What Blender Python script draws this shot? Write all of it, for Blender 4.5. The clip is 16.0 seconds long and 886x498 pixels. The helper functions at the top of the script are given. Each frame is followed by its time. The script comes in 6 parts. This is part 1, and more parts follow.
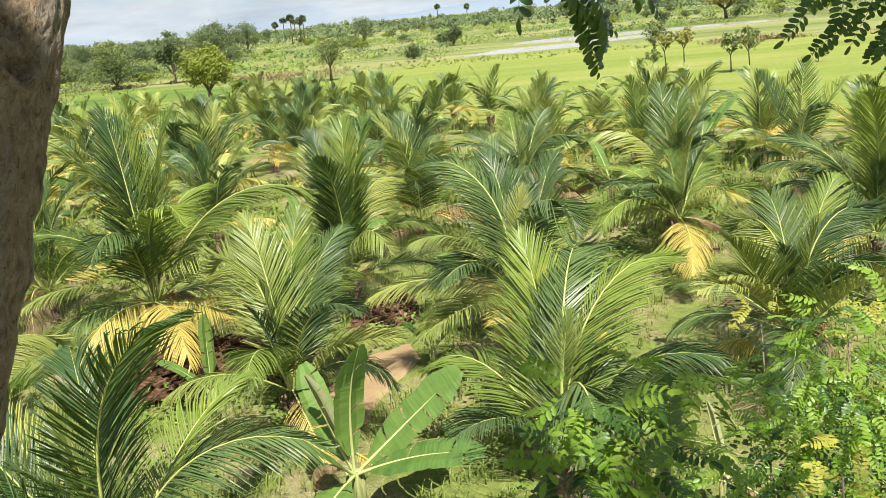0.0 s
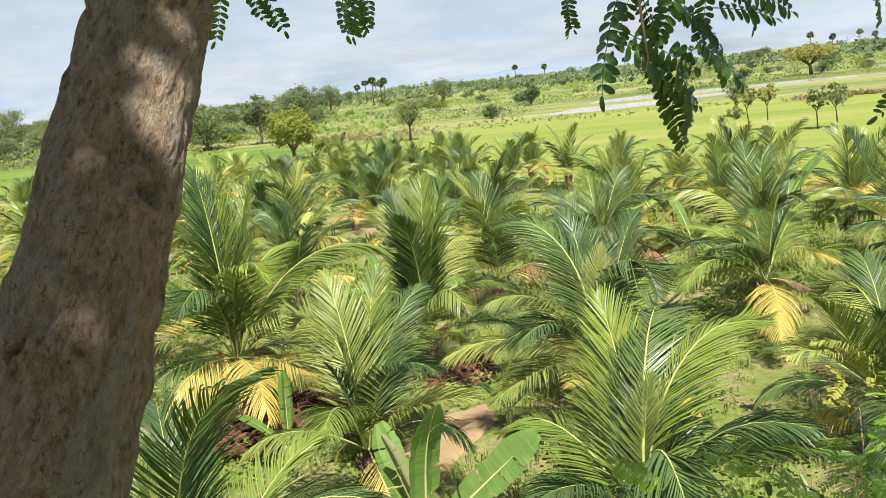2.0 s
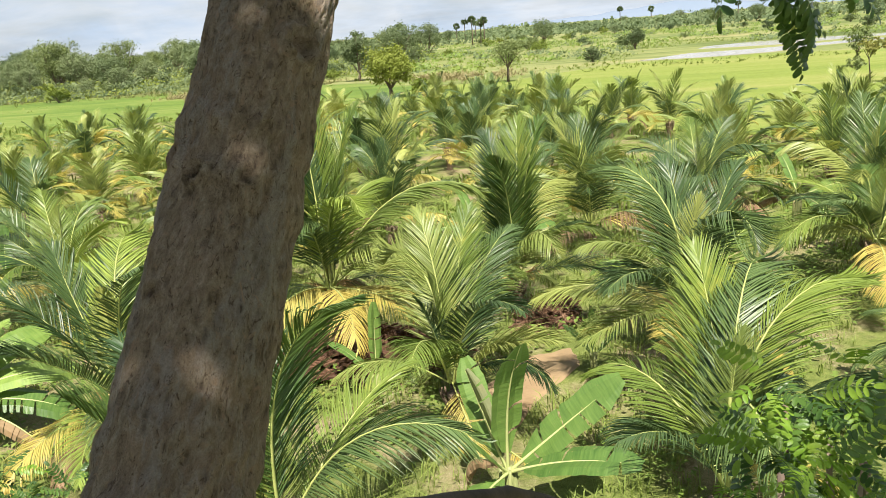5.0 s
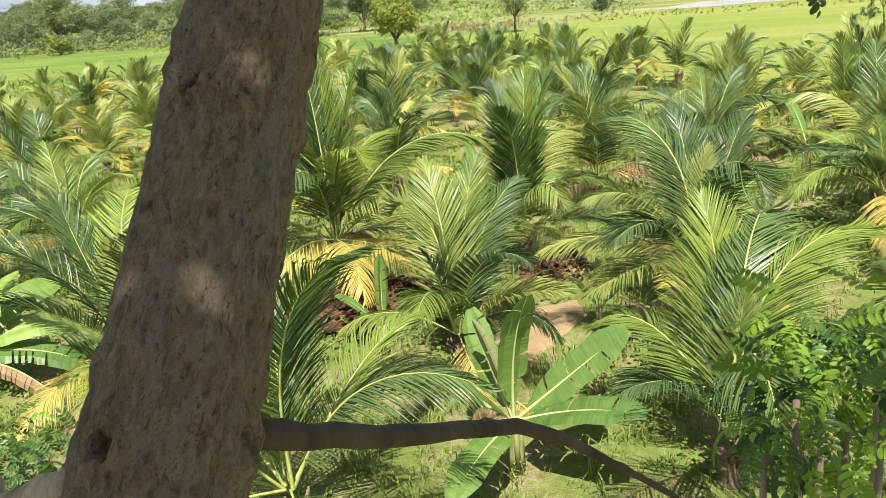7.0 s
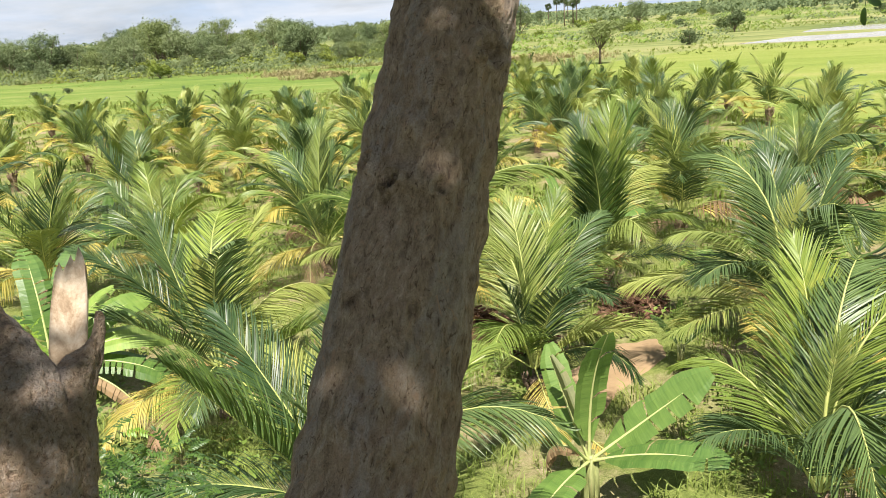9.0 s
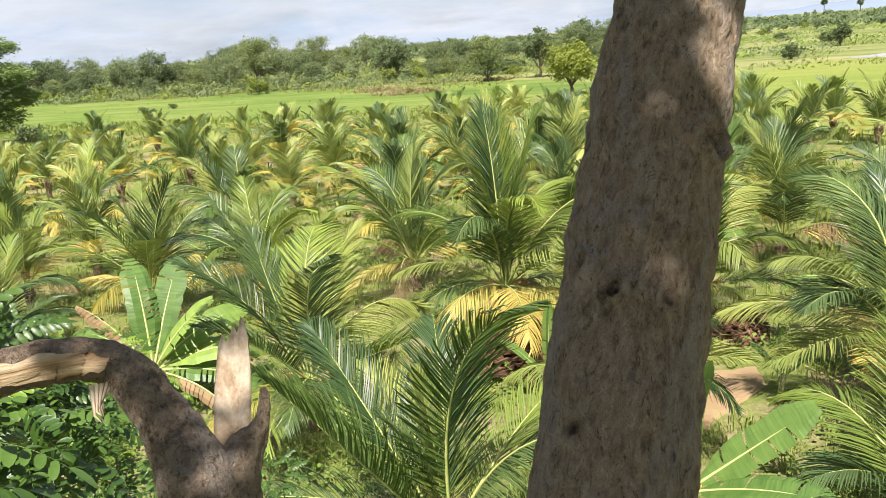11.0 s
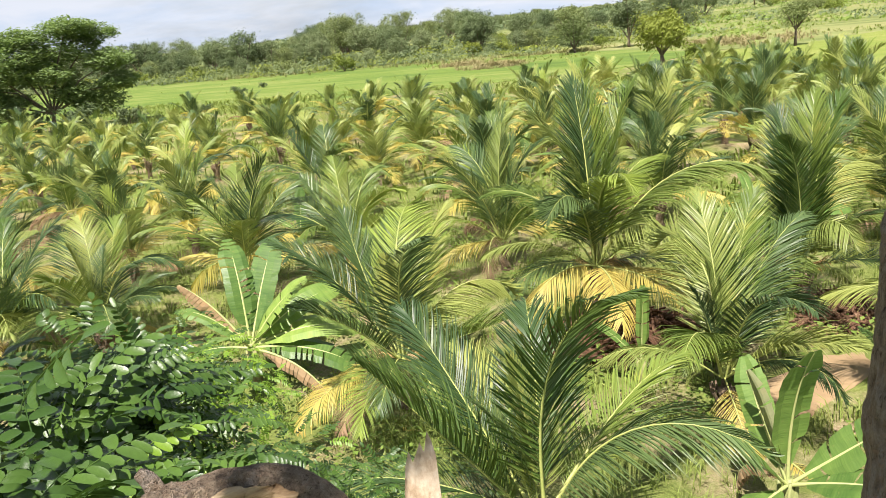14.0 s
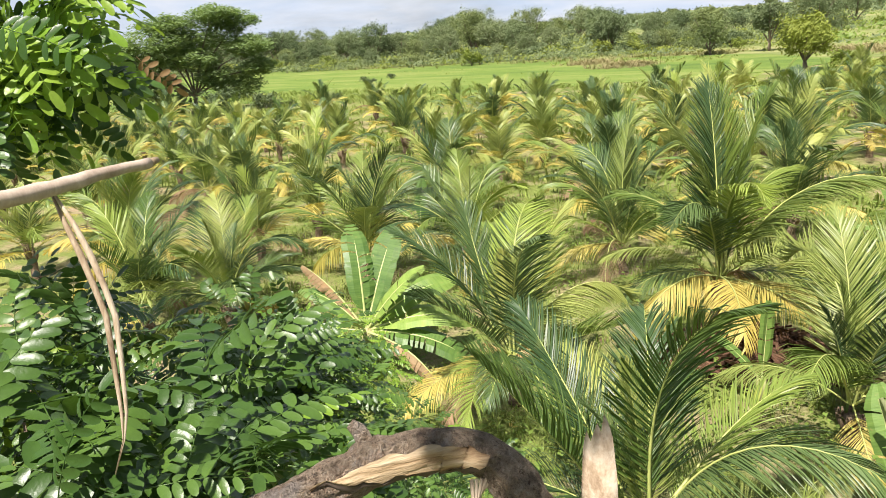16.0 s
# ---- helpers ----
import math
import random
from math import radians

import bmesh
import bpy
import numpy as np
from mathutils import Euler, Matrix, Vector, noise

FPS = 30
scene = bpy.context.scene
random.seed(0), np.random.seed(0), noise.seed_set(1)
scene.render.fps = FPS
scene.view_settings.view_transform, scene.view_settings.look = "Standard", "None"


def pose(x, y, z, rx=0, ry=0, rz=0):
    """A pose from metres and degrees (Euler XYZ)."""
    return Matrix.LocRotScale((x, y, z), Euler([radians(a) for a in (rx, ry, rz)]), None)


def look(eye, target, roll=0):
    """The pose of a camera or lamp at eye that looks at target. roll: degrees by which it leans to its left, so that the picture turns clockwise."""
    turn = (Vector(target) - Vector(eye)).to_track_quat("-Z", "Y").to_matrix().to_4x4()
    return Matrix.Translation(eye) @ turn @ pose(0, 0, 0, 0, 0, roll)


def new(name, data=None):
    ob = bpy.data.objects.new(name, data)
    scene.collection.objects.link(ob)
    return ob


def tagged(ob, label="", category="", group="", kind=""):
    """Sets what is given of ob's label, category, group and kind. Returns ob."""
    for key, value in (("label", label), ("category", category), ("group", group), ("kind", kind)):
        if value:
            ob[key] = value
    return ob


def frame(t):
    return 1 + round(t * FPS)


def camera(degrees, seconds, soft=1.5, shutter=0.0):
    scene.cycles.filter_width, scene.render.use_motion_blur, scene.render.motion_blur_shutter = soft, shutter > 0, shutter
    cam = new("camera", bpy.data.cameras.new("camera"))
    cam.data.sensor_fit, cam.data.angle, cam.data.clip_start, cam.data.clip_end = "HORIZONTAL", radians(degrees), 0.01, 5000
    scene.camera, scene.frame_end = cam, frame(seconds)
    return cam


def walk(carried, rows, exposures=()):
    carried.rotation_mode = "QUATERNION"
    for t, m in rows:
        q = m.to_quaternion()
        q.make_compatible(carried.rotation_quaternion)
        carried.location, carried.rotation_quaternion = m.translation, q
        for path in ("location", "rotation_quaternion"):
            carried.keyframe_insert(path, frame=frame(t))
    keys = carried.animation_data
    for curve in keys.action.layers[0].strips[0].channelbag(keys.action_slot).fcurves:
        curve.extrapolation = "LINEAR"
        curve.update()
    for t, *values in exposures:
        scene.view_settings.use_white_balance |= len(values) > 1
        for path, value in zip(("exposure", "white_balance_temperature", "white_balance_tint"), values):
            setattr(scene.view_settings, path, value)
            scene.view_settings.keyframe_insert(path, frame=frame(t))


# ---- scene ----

# ---------------------------------------------------------------- camera
cam = camera(57.89, 16.0, soft=0.55)
PATH = [
    (0, (-0.000, 0.000, 7.000), (0.000, 9.598, 4.192), -5.07),
    (0.5, (-0.029, -0.020, 7.033), (-0.434, 9.643, 4.489), -5.21),
    (1, (-0.029, -0.020, 7.053), (-0.751, 9.703, 4.828), -5.66),
    (1.5, (-0.006, -0.008, 7.053), (-0.792, 9.746, 4.994), -5.94),
    (2, (-0.012, -0.005, 7.047), (-0.900, 9.746, 5.015), -5.84),
    (2.5, (-0.019, -0.021, 7.034), (-1.111, 9.709, 4.997), -5.55),
    (3, (-0.020, -0.061, 7.022), (-1.480, 9.600, 4.896), -5.38),
    (3.5, (-0.037, -0.066, 7.008), (-1.778, 9.523, 4.768), -4.88),
    (4, (-0.040, -0.067, 7.001), (-1.952, 9.462, 4.648), -4.50),
    (6.5, (-0.040, -0.060, 6.971), (-2.127, 9.230, 3.915), -4.84),
    (7, (-0.047, -0.054, 6.960), (-2.164, 9.191, 3.790), -4.84),
    (7.5, (-0.050, -0.056, 6.955), (-2.224, 9.162, 3.745), -4.60),
    (8, (-0.067, -0.076, 6.976), (-2.461, 9.099, 3.799), -4.40),
    (8.5, (-0.086, -0.091, 6.986), (-2.820, 9.035, 3.947), -4.34),
    (9, (-0.121, -0.068, 7.018), (-3.150, 9.052, 4.251), -4.17),
    (9.5, (-0.153, -0.076, 7.048), (-3.508, 8.998, 4.517), -4.10),
    (10, (-0.175, -0.065, 7.046), (-3.761, 8.923, 4.524), -4.15),
    (12.5, (-0.290, -0.013, 7.167), (-4.892, 8.518, 4.708), -5.74),
    (13, (-0.309, 0.003, 7.187), (-4.989, 8.481, 4.692), -6.09),
    (13.5, (-0.350, 0.053, 7.182), (-5.072, 8.472, 4.551), -6.32),
    (14, (-0.369, 0.025, 7.189), (-5.333, 8.268, 4.466), -6.35),
    (14.5, (-0.363, -0.028, 7.193), (-5.698, 7.956, 4.403), -6.01),
    (15, (-0.390, -0.042, 7.185), (-6.060, 7.702, 4.377), -5.58),
    (15.5, (-0.386, -0.066, 7.199), (-6.311, 7.508, 4.453), -5.09),
    (16, (-0.400, -0.072, 7.207), (-6.533, 7.371, 4.564), -4.67),
]
walk(cam, [(t, look(eye, target, roll)) for t, eye, target, roll in PATH], [(0.0, 0.87, 6500, 10), (4.0, 0.88, 6500, 13), (7.0, 0.93, 6500, 10), (10.0, 0.95, 6500, 16), (16.0, 0.95, 6500, 16)])

# ---------------------------------------------------------------- sky and sun
SUN = Vector((0.12, -0.46, 0.88)).normalized()
sun_data = bpy.data.lights.new("sun", "SUN")
sun_data.energy, sun_data.angle, sun_data.color = 5.6, radians(0.6), (1.0, 0.95, 0.86)
sun = new("sun", sun_data)
sun.matrix_world = look((0, 0, 60), Vector((0, 0, 60)) - SUN)

world = bpy.data.worlds.new("sky")
scene.world, world.use_nodes = world, True


class Nodes:
    """A short way to lay out shader nodes."""

    def __init__(self, tree):
        self.tree = tree
        tree.nodes.clear()

    def add(self, kind, ins=(), **props):
        node = self.tree.nodes.new(kind)
        for key, value in props.items():
            setattr(node, key, value)
        for key, value in dict(ins).items():
            if isinstance(value, bpy.types.NodeSocket):
                self.tree.links.new(value, node.inputs[key])
            else:
                node.inputs[key].default_value = value
        return node

    def ramp(self, fac, stops):
        node = self.add("ShaderNodeValToRGB", {"Fac": fac})
        band = node.color_ramp.elements
        while len(band) < len(stops):
            band.new(0.5)
        for e, (p, c) in zip(band, stops):
            e.position, e.color = p, (*c, 1) if len(c) == 3 else c
        return node.outputs["Color"]

    def mix(self, fac, a, b, blend="MIX"):
        node = self.add("ShaderNodeMix", data_type="RGBA", blend_type=blend)
        for key, value in ((0, fac), (6, a), (7, b)):
            if isinstance(value, bpy.types.NodeSocket):
                self.tree.links.new(value, node.inputs[key])
            else:
                node.inputs[key].default_value = value if key == 0 else (*value, 1)
        return node.outputs[2]

    def math(self, op, a, b=0.0, clamp=False):
        return self.add("ShaderNodeMath", {0: a, 1: b}, operation=op, use_clamp=clamp).outputs[0]

    def noise(self, vec, scale, detail=4.0, rough=0.55, distort=0.0):
        return self.add("ShaderNodeTexNoise", {"Vector": vec, "Scale": scale, "Detail": detail, "Roughness": rough, "Distortion": distort}).outputs["Fac"]

    def coords(self, kind="Object", scale=(1, 1, 1)):
        c = self.add("ShaderNodeTexCoord").outputs[kind]
        return self.add("ShaderNodeMapping", {"Vector": c, "Scale": scale}).outputs[0]


def build_sky():
    n = Nodes(world.node_tree)
    sky = n.add("ShaderNodeTexSky", sky_type="NISHITA", sun_disc=False, sun_elevation=math.asin(SUN.z),
                sun_rotation=math.atan2(SUN.x, SUN.y), altitude=50, air_density=1.2, dust_density=2.0, ozone_density=1.0)
    way = n.add("ShaderNodeTexCoord").outputs["Generated"]
    cut = n.add("ShaderNodeSeparateXYZ", {0: way})
    up = n.math("ADD", n.math("MAXIMUM", cut.outputs[2], 0.0), 0.2)
    flat = n.add("ShaderNodeCombineXYZ", {0: n.math("DIVIDE", cut.outputs[0], up), 1: n.math("DIVIDE", cut.outputs[1], up), 2: 0.0}).outputs[0]
    big = n.noise(flat, 0.8, 7.0, 0.58, 0.3)
    small = n.noise(flat, 2.6, 6.0, 0.6, 0.2)
    cover = n.ramp(n.math("ADD", n.math("MULTIPLY", big, 0.72), n.math("MULTIPLY", small, 0.28)),
                   [(0.36, (0.6, 0.6, 0.6)), (0.56, (1, 1, 1))])
    shade = n.ramp(n.noise(flat, 1.5, 6.0, 0.6, 0.4), [(0.34, (0.68, 0.83, 1.01)), (0.62, (0.90, 0.98, 1.06))])
    blue = n.add("ShaderNodeVectorMath", {0: sky.outputs[0], "Scale": 0.15}, operation="SCALE").outputs[0]
    low = n.ramp(cut.outputs[2], [(0.0, (1.36, 1.36, 1.35)), (0.25, (1.13, 1.15, 1.18)), (0.7, (0.66, 0.68, 0.72))])
    tone = n.mix(1.0, n.mix(cover, blue, shade), low, "MULTIPLY")
    bg = n.add("ShaderNodeBackground", {"Color": tone, "Strength": 0.35})
    n.add("ShaderNodeOutputWorld", {"Surface": bg.outputs[0]})


build_sky()


# ---------------------------------------------------------------- materials
def leaf_material(name, low, high, old, gloss=0.42, through_light=0.3, spots=9.0, tip=0.55):
    """A leaf: two greens by piece, a third colour in streaks, a waxy top and some light through it."""
    m = bpy.data.materials.new(name)
    m.use_nodes = True
    n = Nodes(m.node_tree)
    rnd = n.add("ShaderNodeObjectInfo").outputs["Random"]
    isl = n.add("ShaderNodeNewGeometry").outputs["Random Per Island"]
    vec = n.coords()
    wide = n.noise(vec, 1.3, 3.0)
    fine = n.noise(vec, spots * 6, 3.0, 0.65)
    blend = n.math("ADD", n.math("MULTIPLY", rnd, 0.62), n.math("ADD", n.math("MULTIPLY", isl, 0.14), n.math("MULTIPLY", wide, 0.44)))
    # biased dark with few brights: light and shade between leaves, put into colour
    base = n.mix(n.math("POWER", n.math("SUBTRACT", blend, 0.08, True), 1.4), low, high)
    streak = n.ramp(n.math("ADD", n.math("MULTIPLY", n.noise(vec, spots * 0.3, 4.0), 0.86), n.math("MULTIPLY", isl, 0.14)),
                    [(tip, (0, 0, 0)), (tip + 0.22, (1, 1, 1))])
    base = n.mix(n.math("MULTIPLY", streak, 0.7), base, old)
    base = n.mix(0.35, base, n.ramp(fine, [(0.25, (0.45, 0.45, 0.45)), (0.75, (1.0, 1.0, 1.0))]), "MULTIPLY")
    bump = n.add("ShaderNodeBump", {"Height": fine, "Strength": 0.12, "Distance": 0.01}).outputs[0]
    skin = n.add("ShaderNodeBsdfPrincipled", {"Base Color": base, "Roughness": gloss, "Normal": bump, "Specular IOR Level": 0.42})
    glow = n.add("ShaderNodeBsdfTranslucent", {"Color": n.mix(0.5, base, n.mix(1.0, base, (1.0, 1.0, 0.25), "MULTIPLY"))})
    both = n.add("ShaderNodeMixShader", {0: through_light, 1: skin.outputs[0], 2: glow.outputs[0]})
    n.add("ShaderNodeOutputMaterial", {"Surface": both.outputs[0]})
    return m


def rough_material(name, stops, scale=6.0, stretch=(1, 1, 1), fine=60.0, rough=0.85, bump=0.5, depth=0.01, spec=0.3):
    """A dry surface: colours by a broad noise, a fine grain over it, and relief."""
    m = bpy.data.materials.new(name)
    m.use_nodes = True
    n = Nodes(m.node_tree)
    vec = n.coords("Object", stretch)
    rnd = n.add("ShaderNodeObjectInfo").outputs["Random"]
    a = n.noise(vec, scale, 6.0, 0.6, 0.4)
    b = n.noise(vec, fine, 4.0, 0.65)
    fac = n.math("ADD", n.math("MULTIPLY", a, 0.8), n.math("ADD", n.math("MULTIPLY", b, 0.25), n.math("MULTIPLY", n.math("SUBTRACT", rnd, 0.55), 0.16)))
    col = n.ramp(fac, stops)
    h = n.math("ADD", n.math("MULTIPLY", a, 0.6), n.math("MULTIPLY", b, 0.4))
    nor = n.add("ShaderNodeBump", {"Height": h, "Strength": bump, "Distance": depth}).outputs[0]
    p = n.add("ShaderNodeBsdfPrincipled", {"Base Color": col, "Roughness": rough, "Normal": nor, "Specular IOR Level": spec})
    n.add("ShaderNodeOutputMaterial", {"Surface": p.outputs[0]})
    return m


FROND = leaf_material("palm_leaf", (0.036, 0.092, 0.018), (0.34, 0.43, 0.075), (0.56, 0.54, 0.12), 0.43, 0.2, 7.0, 0.62)
# the young and dark greens also paint sun and shade on the fronds
FROND_YOUNG_LIT = leaf_material("young_lit_palm_leaf", (0.15, 0.22, 0.045), (0.43, 0.46, 0.125), (0.60, 0.54, 0.16), 0.43, 0.24, 7.0, 0.6)
FROND_DARK_SHADED = leaf_material("dark_shaded_palm_leaf", (0.030, 0.070, 0.023), (0.145, 0.215, 0.062), (0.29, 0.33, 0.11), 0.42, 0.14, 7.0, 0.66)
FROND_YELLOW = leaf_material("yellowed_palm_leaf", (0.43, 0.40, 0.095), (0.67, 0.53, 0.14), (0.58, 0.35, 0.08), 0.5, 0.34, 7.0, 0.55)
FROND_DRY = leaf_material("dry_palm_leaf", (0.22, 0.13, 0.07), (0.36, 0.25, 0.14), (0.12, 0.05, 0.03), 0.8, 0.12, 7.0, 0.5)
RACHIS = rough_material("palm_midrib", [(0.3, (0.26, 0.32, 0.08)), (0.7, (0.48, 0.50, 0.17))], 5.0, (1, 1, 1), 40.0, 0.5, 0.2, 0.003)
PALM_STEM = rough_material("palm_stem", [(0.3, (0.07, 0.05, 0.035)), (0.6, (0.22, 0.16, 0.10)), (0.8, (0.34, 0.27, 0.17))], 7.0, (1, 1, 3), 50.0, 0.9, 0.9, 0.03)
COCONUT = leaf_material("coconut_husk", (0.10, 0.15, 0.03), (0.2, 0.2, 0.05), (0.25, 0.18, 0.06), 0.4, 0.0, 5.0)
def banana_material(name, low, high, edge):
    """A banana blade: fine veins across it, paler patches and scorched spots."""
    m = bpy.data.materials.new(name)
    m.use_nodes = True
    n = Nodes(m.node_tree)
    c = n.coords()
    rnd = n.add("ShaderNodeObjectInfo").outputs["Random"]
    veins = n.noise(n.coords("Object", (38, 2.2, 2.2)), 1.0, 3.0, 0.6)
    folds = n.noise(n.coords("Object", (9, 0.8, 0.8)), 1.0, 3.0, 0.6)
    patch = n.noise(c, 2.4, 5.0, 0.6)
    tone = n.math("ADD", n.math("MULTIPLY", veins, 0.35), n.math("ADD", n.math("MULTIPLY", folds, 0.4), n.math("ADD", n.math("MULTIPLY", patch, 0.3), n.math("MULTIPLY", rnd, 0.25))))
    col = n.ramp(tone, [(0.42, low), (0.85, high)])
    col = n.mix(n.ramp(n.noise(c, 13.0, 5.0, 0.7), [(0.62, (0, 0, 0)), (0.72, (0.8, 0.8, 0.8))]), col, edge)
    h = n.math("ADD", n.math("MULTIPLY", veins, 0.5), folds)
    nor = n.add("ShaderNodeBump", {"Height": h, "Strength": 0.55, "Distance": 0.02}).outputs[0]
    skin = n.add("ShaderNodeBsdfPrincipled", {"Base Color": col, "Roughness": 0.42, "Normal": nor, "Specular IOR Level": 0.4})
    glow = n.add("ShaderNodeBsdfTranslucent", {"Color": col})
    both = n.add("ShaderNodeMixShader", {0: 0.25, 1: skin.outputs[0], 2: glow.outputs[0]})
    n.add("ShaderNodeOutputMaterial", {"Surface": both.outputs[0]})
    return m


BANANA = banana_material("banana_leaf", (0.055, 0.125, 0.025), (0.185, 0.29, 0.065), (0.28, 0.25, 0.09))
BANANA_FRESH = banana_material("fresh_banana_leaf", (0.11, 0.20, 0.035), (0.29, 0.40, 0.085), (0.33, 0.30, 0.10))
BANANA_PALE = leaf_material("pale_banana_leaf", (0.26, 0.31, 0.13), (0.36, 0.37, 0.2), (0.38, 0.32, 0.16), 0.6, 0.3, 3.0, 0.6)
BANANA_RIB = rough_material("banana_midrib", [(0.3, (0.34, 0.42, 0.14)), (0.7, (0.5, 0.5, 0.22))], 4.0, (1, 1, 1), 30.0, 0.45, 0.15, 0.004)
BANANA_STEM = rough_material("banana_stem", [(0.3, (0.14, 0.16, 0.05)), (0.55, (0.28, 0.3, 0.12)), (0.75, (0.3, 0.2, 0.1))], 5.0, (2, 2, 0.5), 40.0, 0.5, 0.3, 0.01)
BANANA_DRY = leaf_material("dry_banana_leaf", (0.3, 0.2, 0.1), (0.45, 0.32, 0.18), (0.5, 0.25, 0.08), 0.8, 0.2, 4.0)
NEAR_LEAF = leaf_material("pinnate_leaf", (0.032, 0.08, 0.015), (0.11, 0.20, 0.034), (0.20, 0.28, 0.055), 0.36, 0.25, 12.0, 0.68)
# paler copy of pinnate_leaf: fresh growth, and leaves painted as sunlit
NEAR_LEAF_LIGHT = leaf_material("fresh_lit_pinnate_leaf", (0.17, 0.32, 0.03), (0.30, 0.43, 0.055), (0.44, 0.42, 0.06), 0.38, 0.42, 12.0, 0.62)
NEAR_LEAF_YELLOW = leaf_material("yellow_pinnate_leaf", (0.30, 0.33, 0.05), (0.50, 0.45, 0.07), (0.5, 0.36, 0.08), 0.5, 0.35, 12.0)
NEAR_LEAF_DRY = leaf_material("dry_pinnate_leaf", (0.28, 0.17, 0.08), (0.4, 0.27, 0.13), (0.2, 0.1, 0.05), 0.7, 0.2, 12.0)
# TREE_DARK and TREE_MID are greyed and lightened: distance haze in the leaf colour
TREE_DARK = leaf_material("dark_tree_leaf", (0.075, 0.115, 0.045), (0.155, 0.20, 0.085), (0.20, 0.23, 0.10), 0.75, 0.25, 2.0, 0.62)
TREE_MID = leaf_material("tree_leaf", (0.12, 0.165, 0.055), (0.24, 0.29, 0.105), (0.30, 0.31, 0.13), 0.75, 0.3, 2.0, 0.6)
TREE_LIGHT = leaf_material("light_tree_leaf", (0.16, 0.22, 0.03), (0.27, 0.31, 0.05), (0.3, 0.28, 0.06), 0.75, 0.28, 2.0, 0.6)
TREE_RUST = leaf_material("rusty_tree_leaf", (0.22, 0.235, 0.05), (0.34, 0.33, 0.09), (0.38, 0.28, 0.09), 0.75, 0.3, 2.0, 0.55)
GRASS = leaf_material("grass_blade", (0.15, 0.24, 0.04), (0.33, 0.38, 0.09), (0.48, 0.42, 0.17), 0.6, 0.3, 3.0, 0.55)
OLIVE_GRASS = leaf_material("olive_grass_blade", (0.17, 0.185, 0.06), (0.32, 0.30, 0.115), (0.42, 0.33, 0.17), 0.7, 0.25, 3.0, 0.55)
REED = leaf_material("dry_reed", (0.30, 0.26, 0.12), (0.42, 0.35, 0.2), (0.3, 0.3, 0.1), 0.8, 0.2, 3.0)
# haze over far trees, painted as a paler, greyer leaf green
FAR_HAZE_LEAF = leaf_material("haze_grey_tree_leaf", (0.13, 0.18, 0.08), (0.24, 0.29, 0.135), (0.28, 0.30, 0.16), 0.85, 0.25, 2.0, 0.62)
RAIN_LEAF = leaf_material("rain_tree_leaf", (0.15, 0.235, 0.085), (0.29, 0.39, 0.14), (0.36, 0.42, 0.17), 0.75, 0.45, 2.0, 0.6)
WEED = leaf_material("weed_leaf", (0.12, 0.21, 0.035), (0.30, 0.39, 0.07), (0.48, 0.42, 0.12), 0.55, 0.3, 5.0, 0.6)
TREE_BARK = rough_material("tree_bark", [(0.3, (0.06, 0.045, 0.03)), (0.7, (0.2, 0.16, 0.11))], 4.0, (1, 1, 0.4), 30.0, 0.9, 0.8, 0.03)
TORN_WOOD = rough_material("torn_wood", [(0.3, (0.12, 0.075, 0.04)), (0.45, (0.28, 0.21, 0.135)), (0.56, (0.41, 0.335, 0.24)), (0.7, (0.51, 0.44, 0.34))], 14.0, (3, 3, 0.35), 120.0, 0.8, 0.7, 0.004)
BEND_WOOD = rough_material("torn_bend_wood", [(0.38, (0.05, 0.026, 0.013)), (0.5, (0.19, 0.115, 0.055)), (0.6, (0.35, 0.25, 0.14)), (0.75, (0.50, 0.40, 0.265))], 38.0, (0.22, 0.22, 2.2), 160.0, 0.75, 1.0, 0.006)
TWIG = rough_material("twig_bark", [(0.3, (0.16, 0.11, 0.08)), (0.7, (0.36, 0.27, 0.21))], 18.0, (1, 1, 0.5), 160.0, 0.85, 0.6, 0.003)
PALE_TWIG = rough_material("weathered_twig", [(0.3, (0.27, 0.21, 0.16)), (0.5, (0.42, 0.34, 0.27)), (0.7, (0.55, 0.47, 0.39))], 30.0, (1, 1, 0.6), 220.0, 0.85, 0.7, 0.002)
# near-black: shade on the side branch and torn underside put into the colour
DARK_TWIG = rough_material("shaded_twig_bark", [(0.3, (0.035, 0.026, 0.02)), (0.7, (0.12, 0.09, 0.065))], 18.0, (1, 1, 0.5), 160.0, 0.85, 0.6, 0.003)
STRAW = rough_material("straw", [(0.3, (0.36, 0.22, 0.09)), (0.6, (0.55, 0.38, 0.17)), (0.8, (0.62, 0.5, 0.26))], 12.0, (1, 1, 1), 90.0, 0.8, 0.4, 0.003)
HEAP = rough_material("rotting_husk", [(0.3, (0.05, 0.026, 0.016)), (0.55, (0.15, 0.08, 0.045)), (0.8, (0.28, 0.18, 0.11))], 5.0, (1, 1, 1), 40.0, 0.95, 1.0, 0.05)
# blue-grey: the haze over the distant hills is put into their colour
HILL = rough_material("far_hill_haze", [(0.3, (0.17, 0.215, 0.275)), (0.7, (0.19, 0.235, 0.295))], 0.004, (1, 1, 1), 0.02, 1.0, 0.1, 1.0, 0.0)


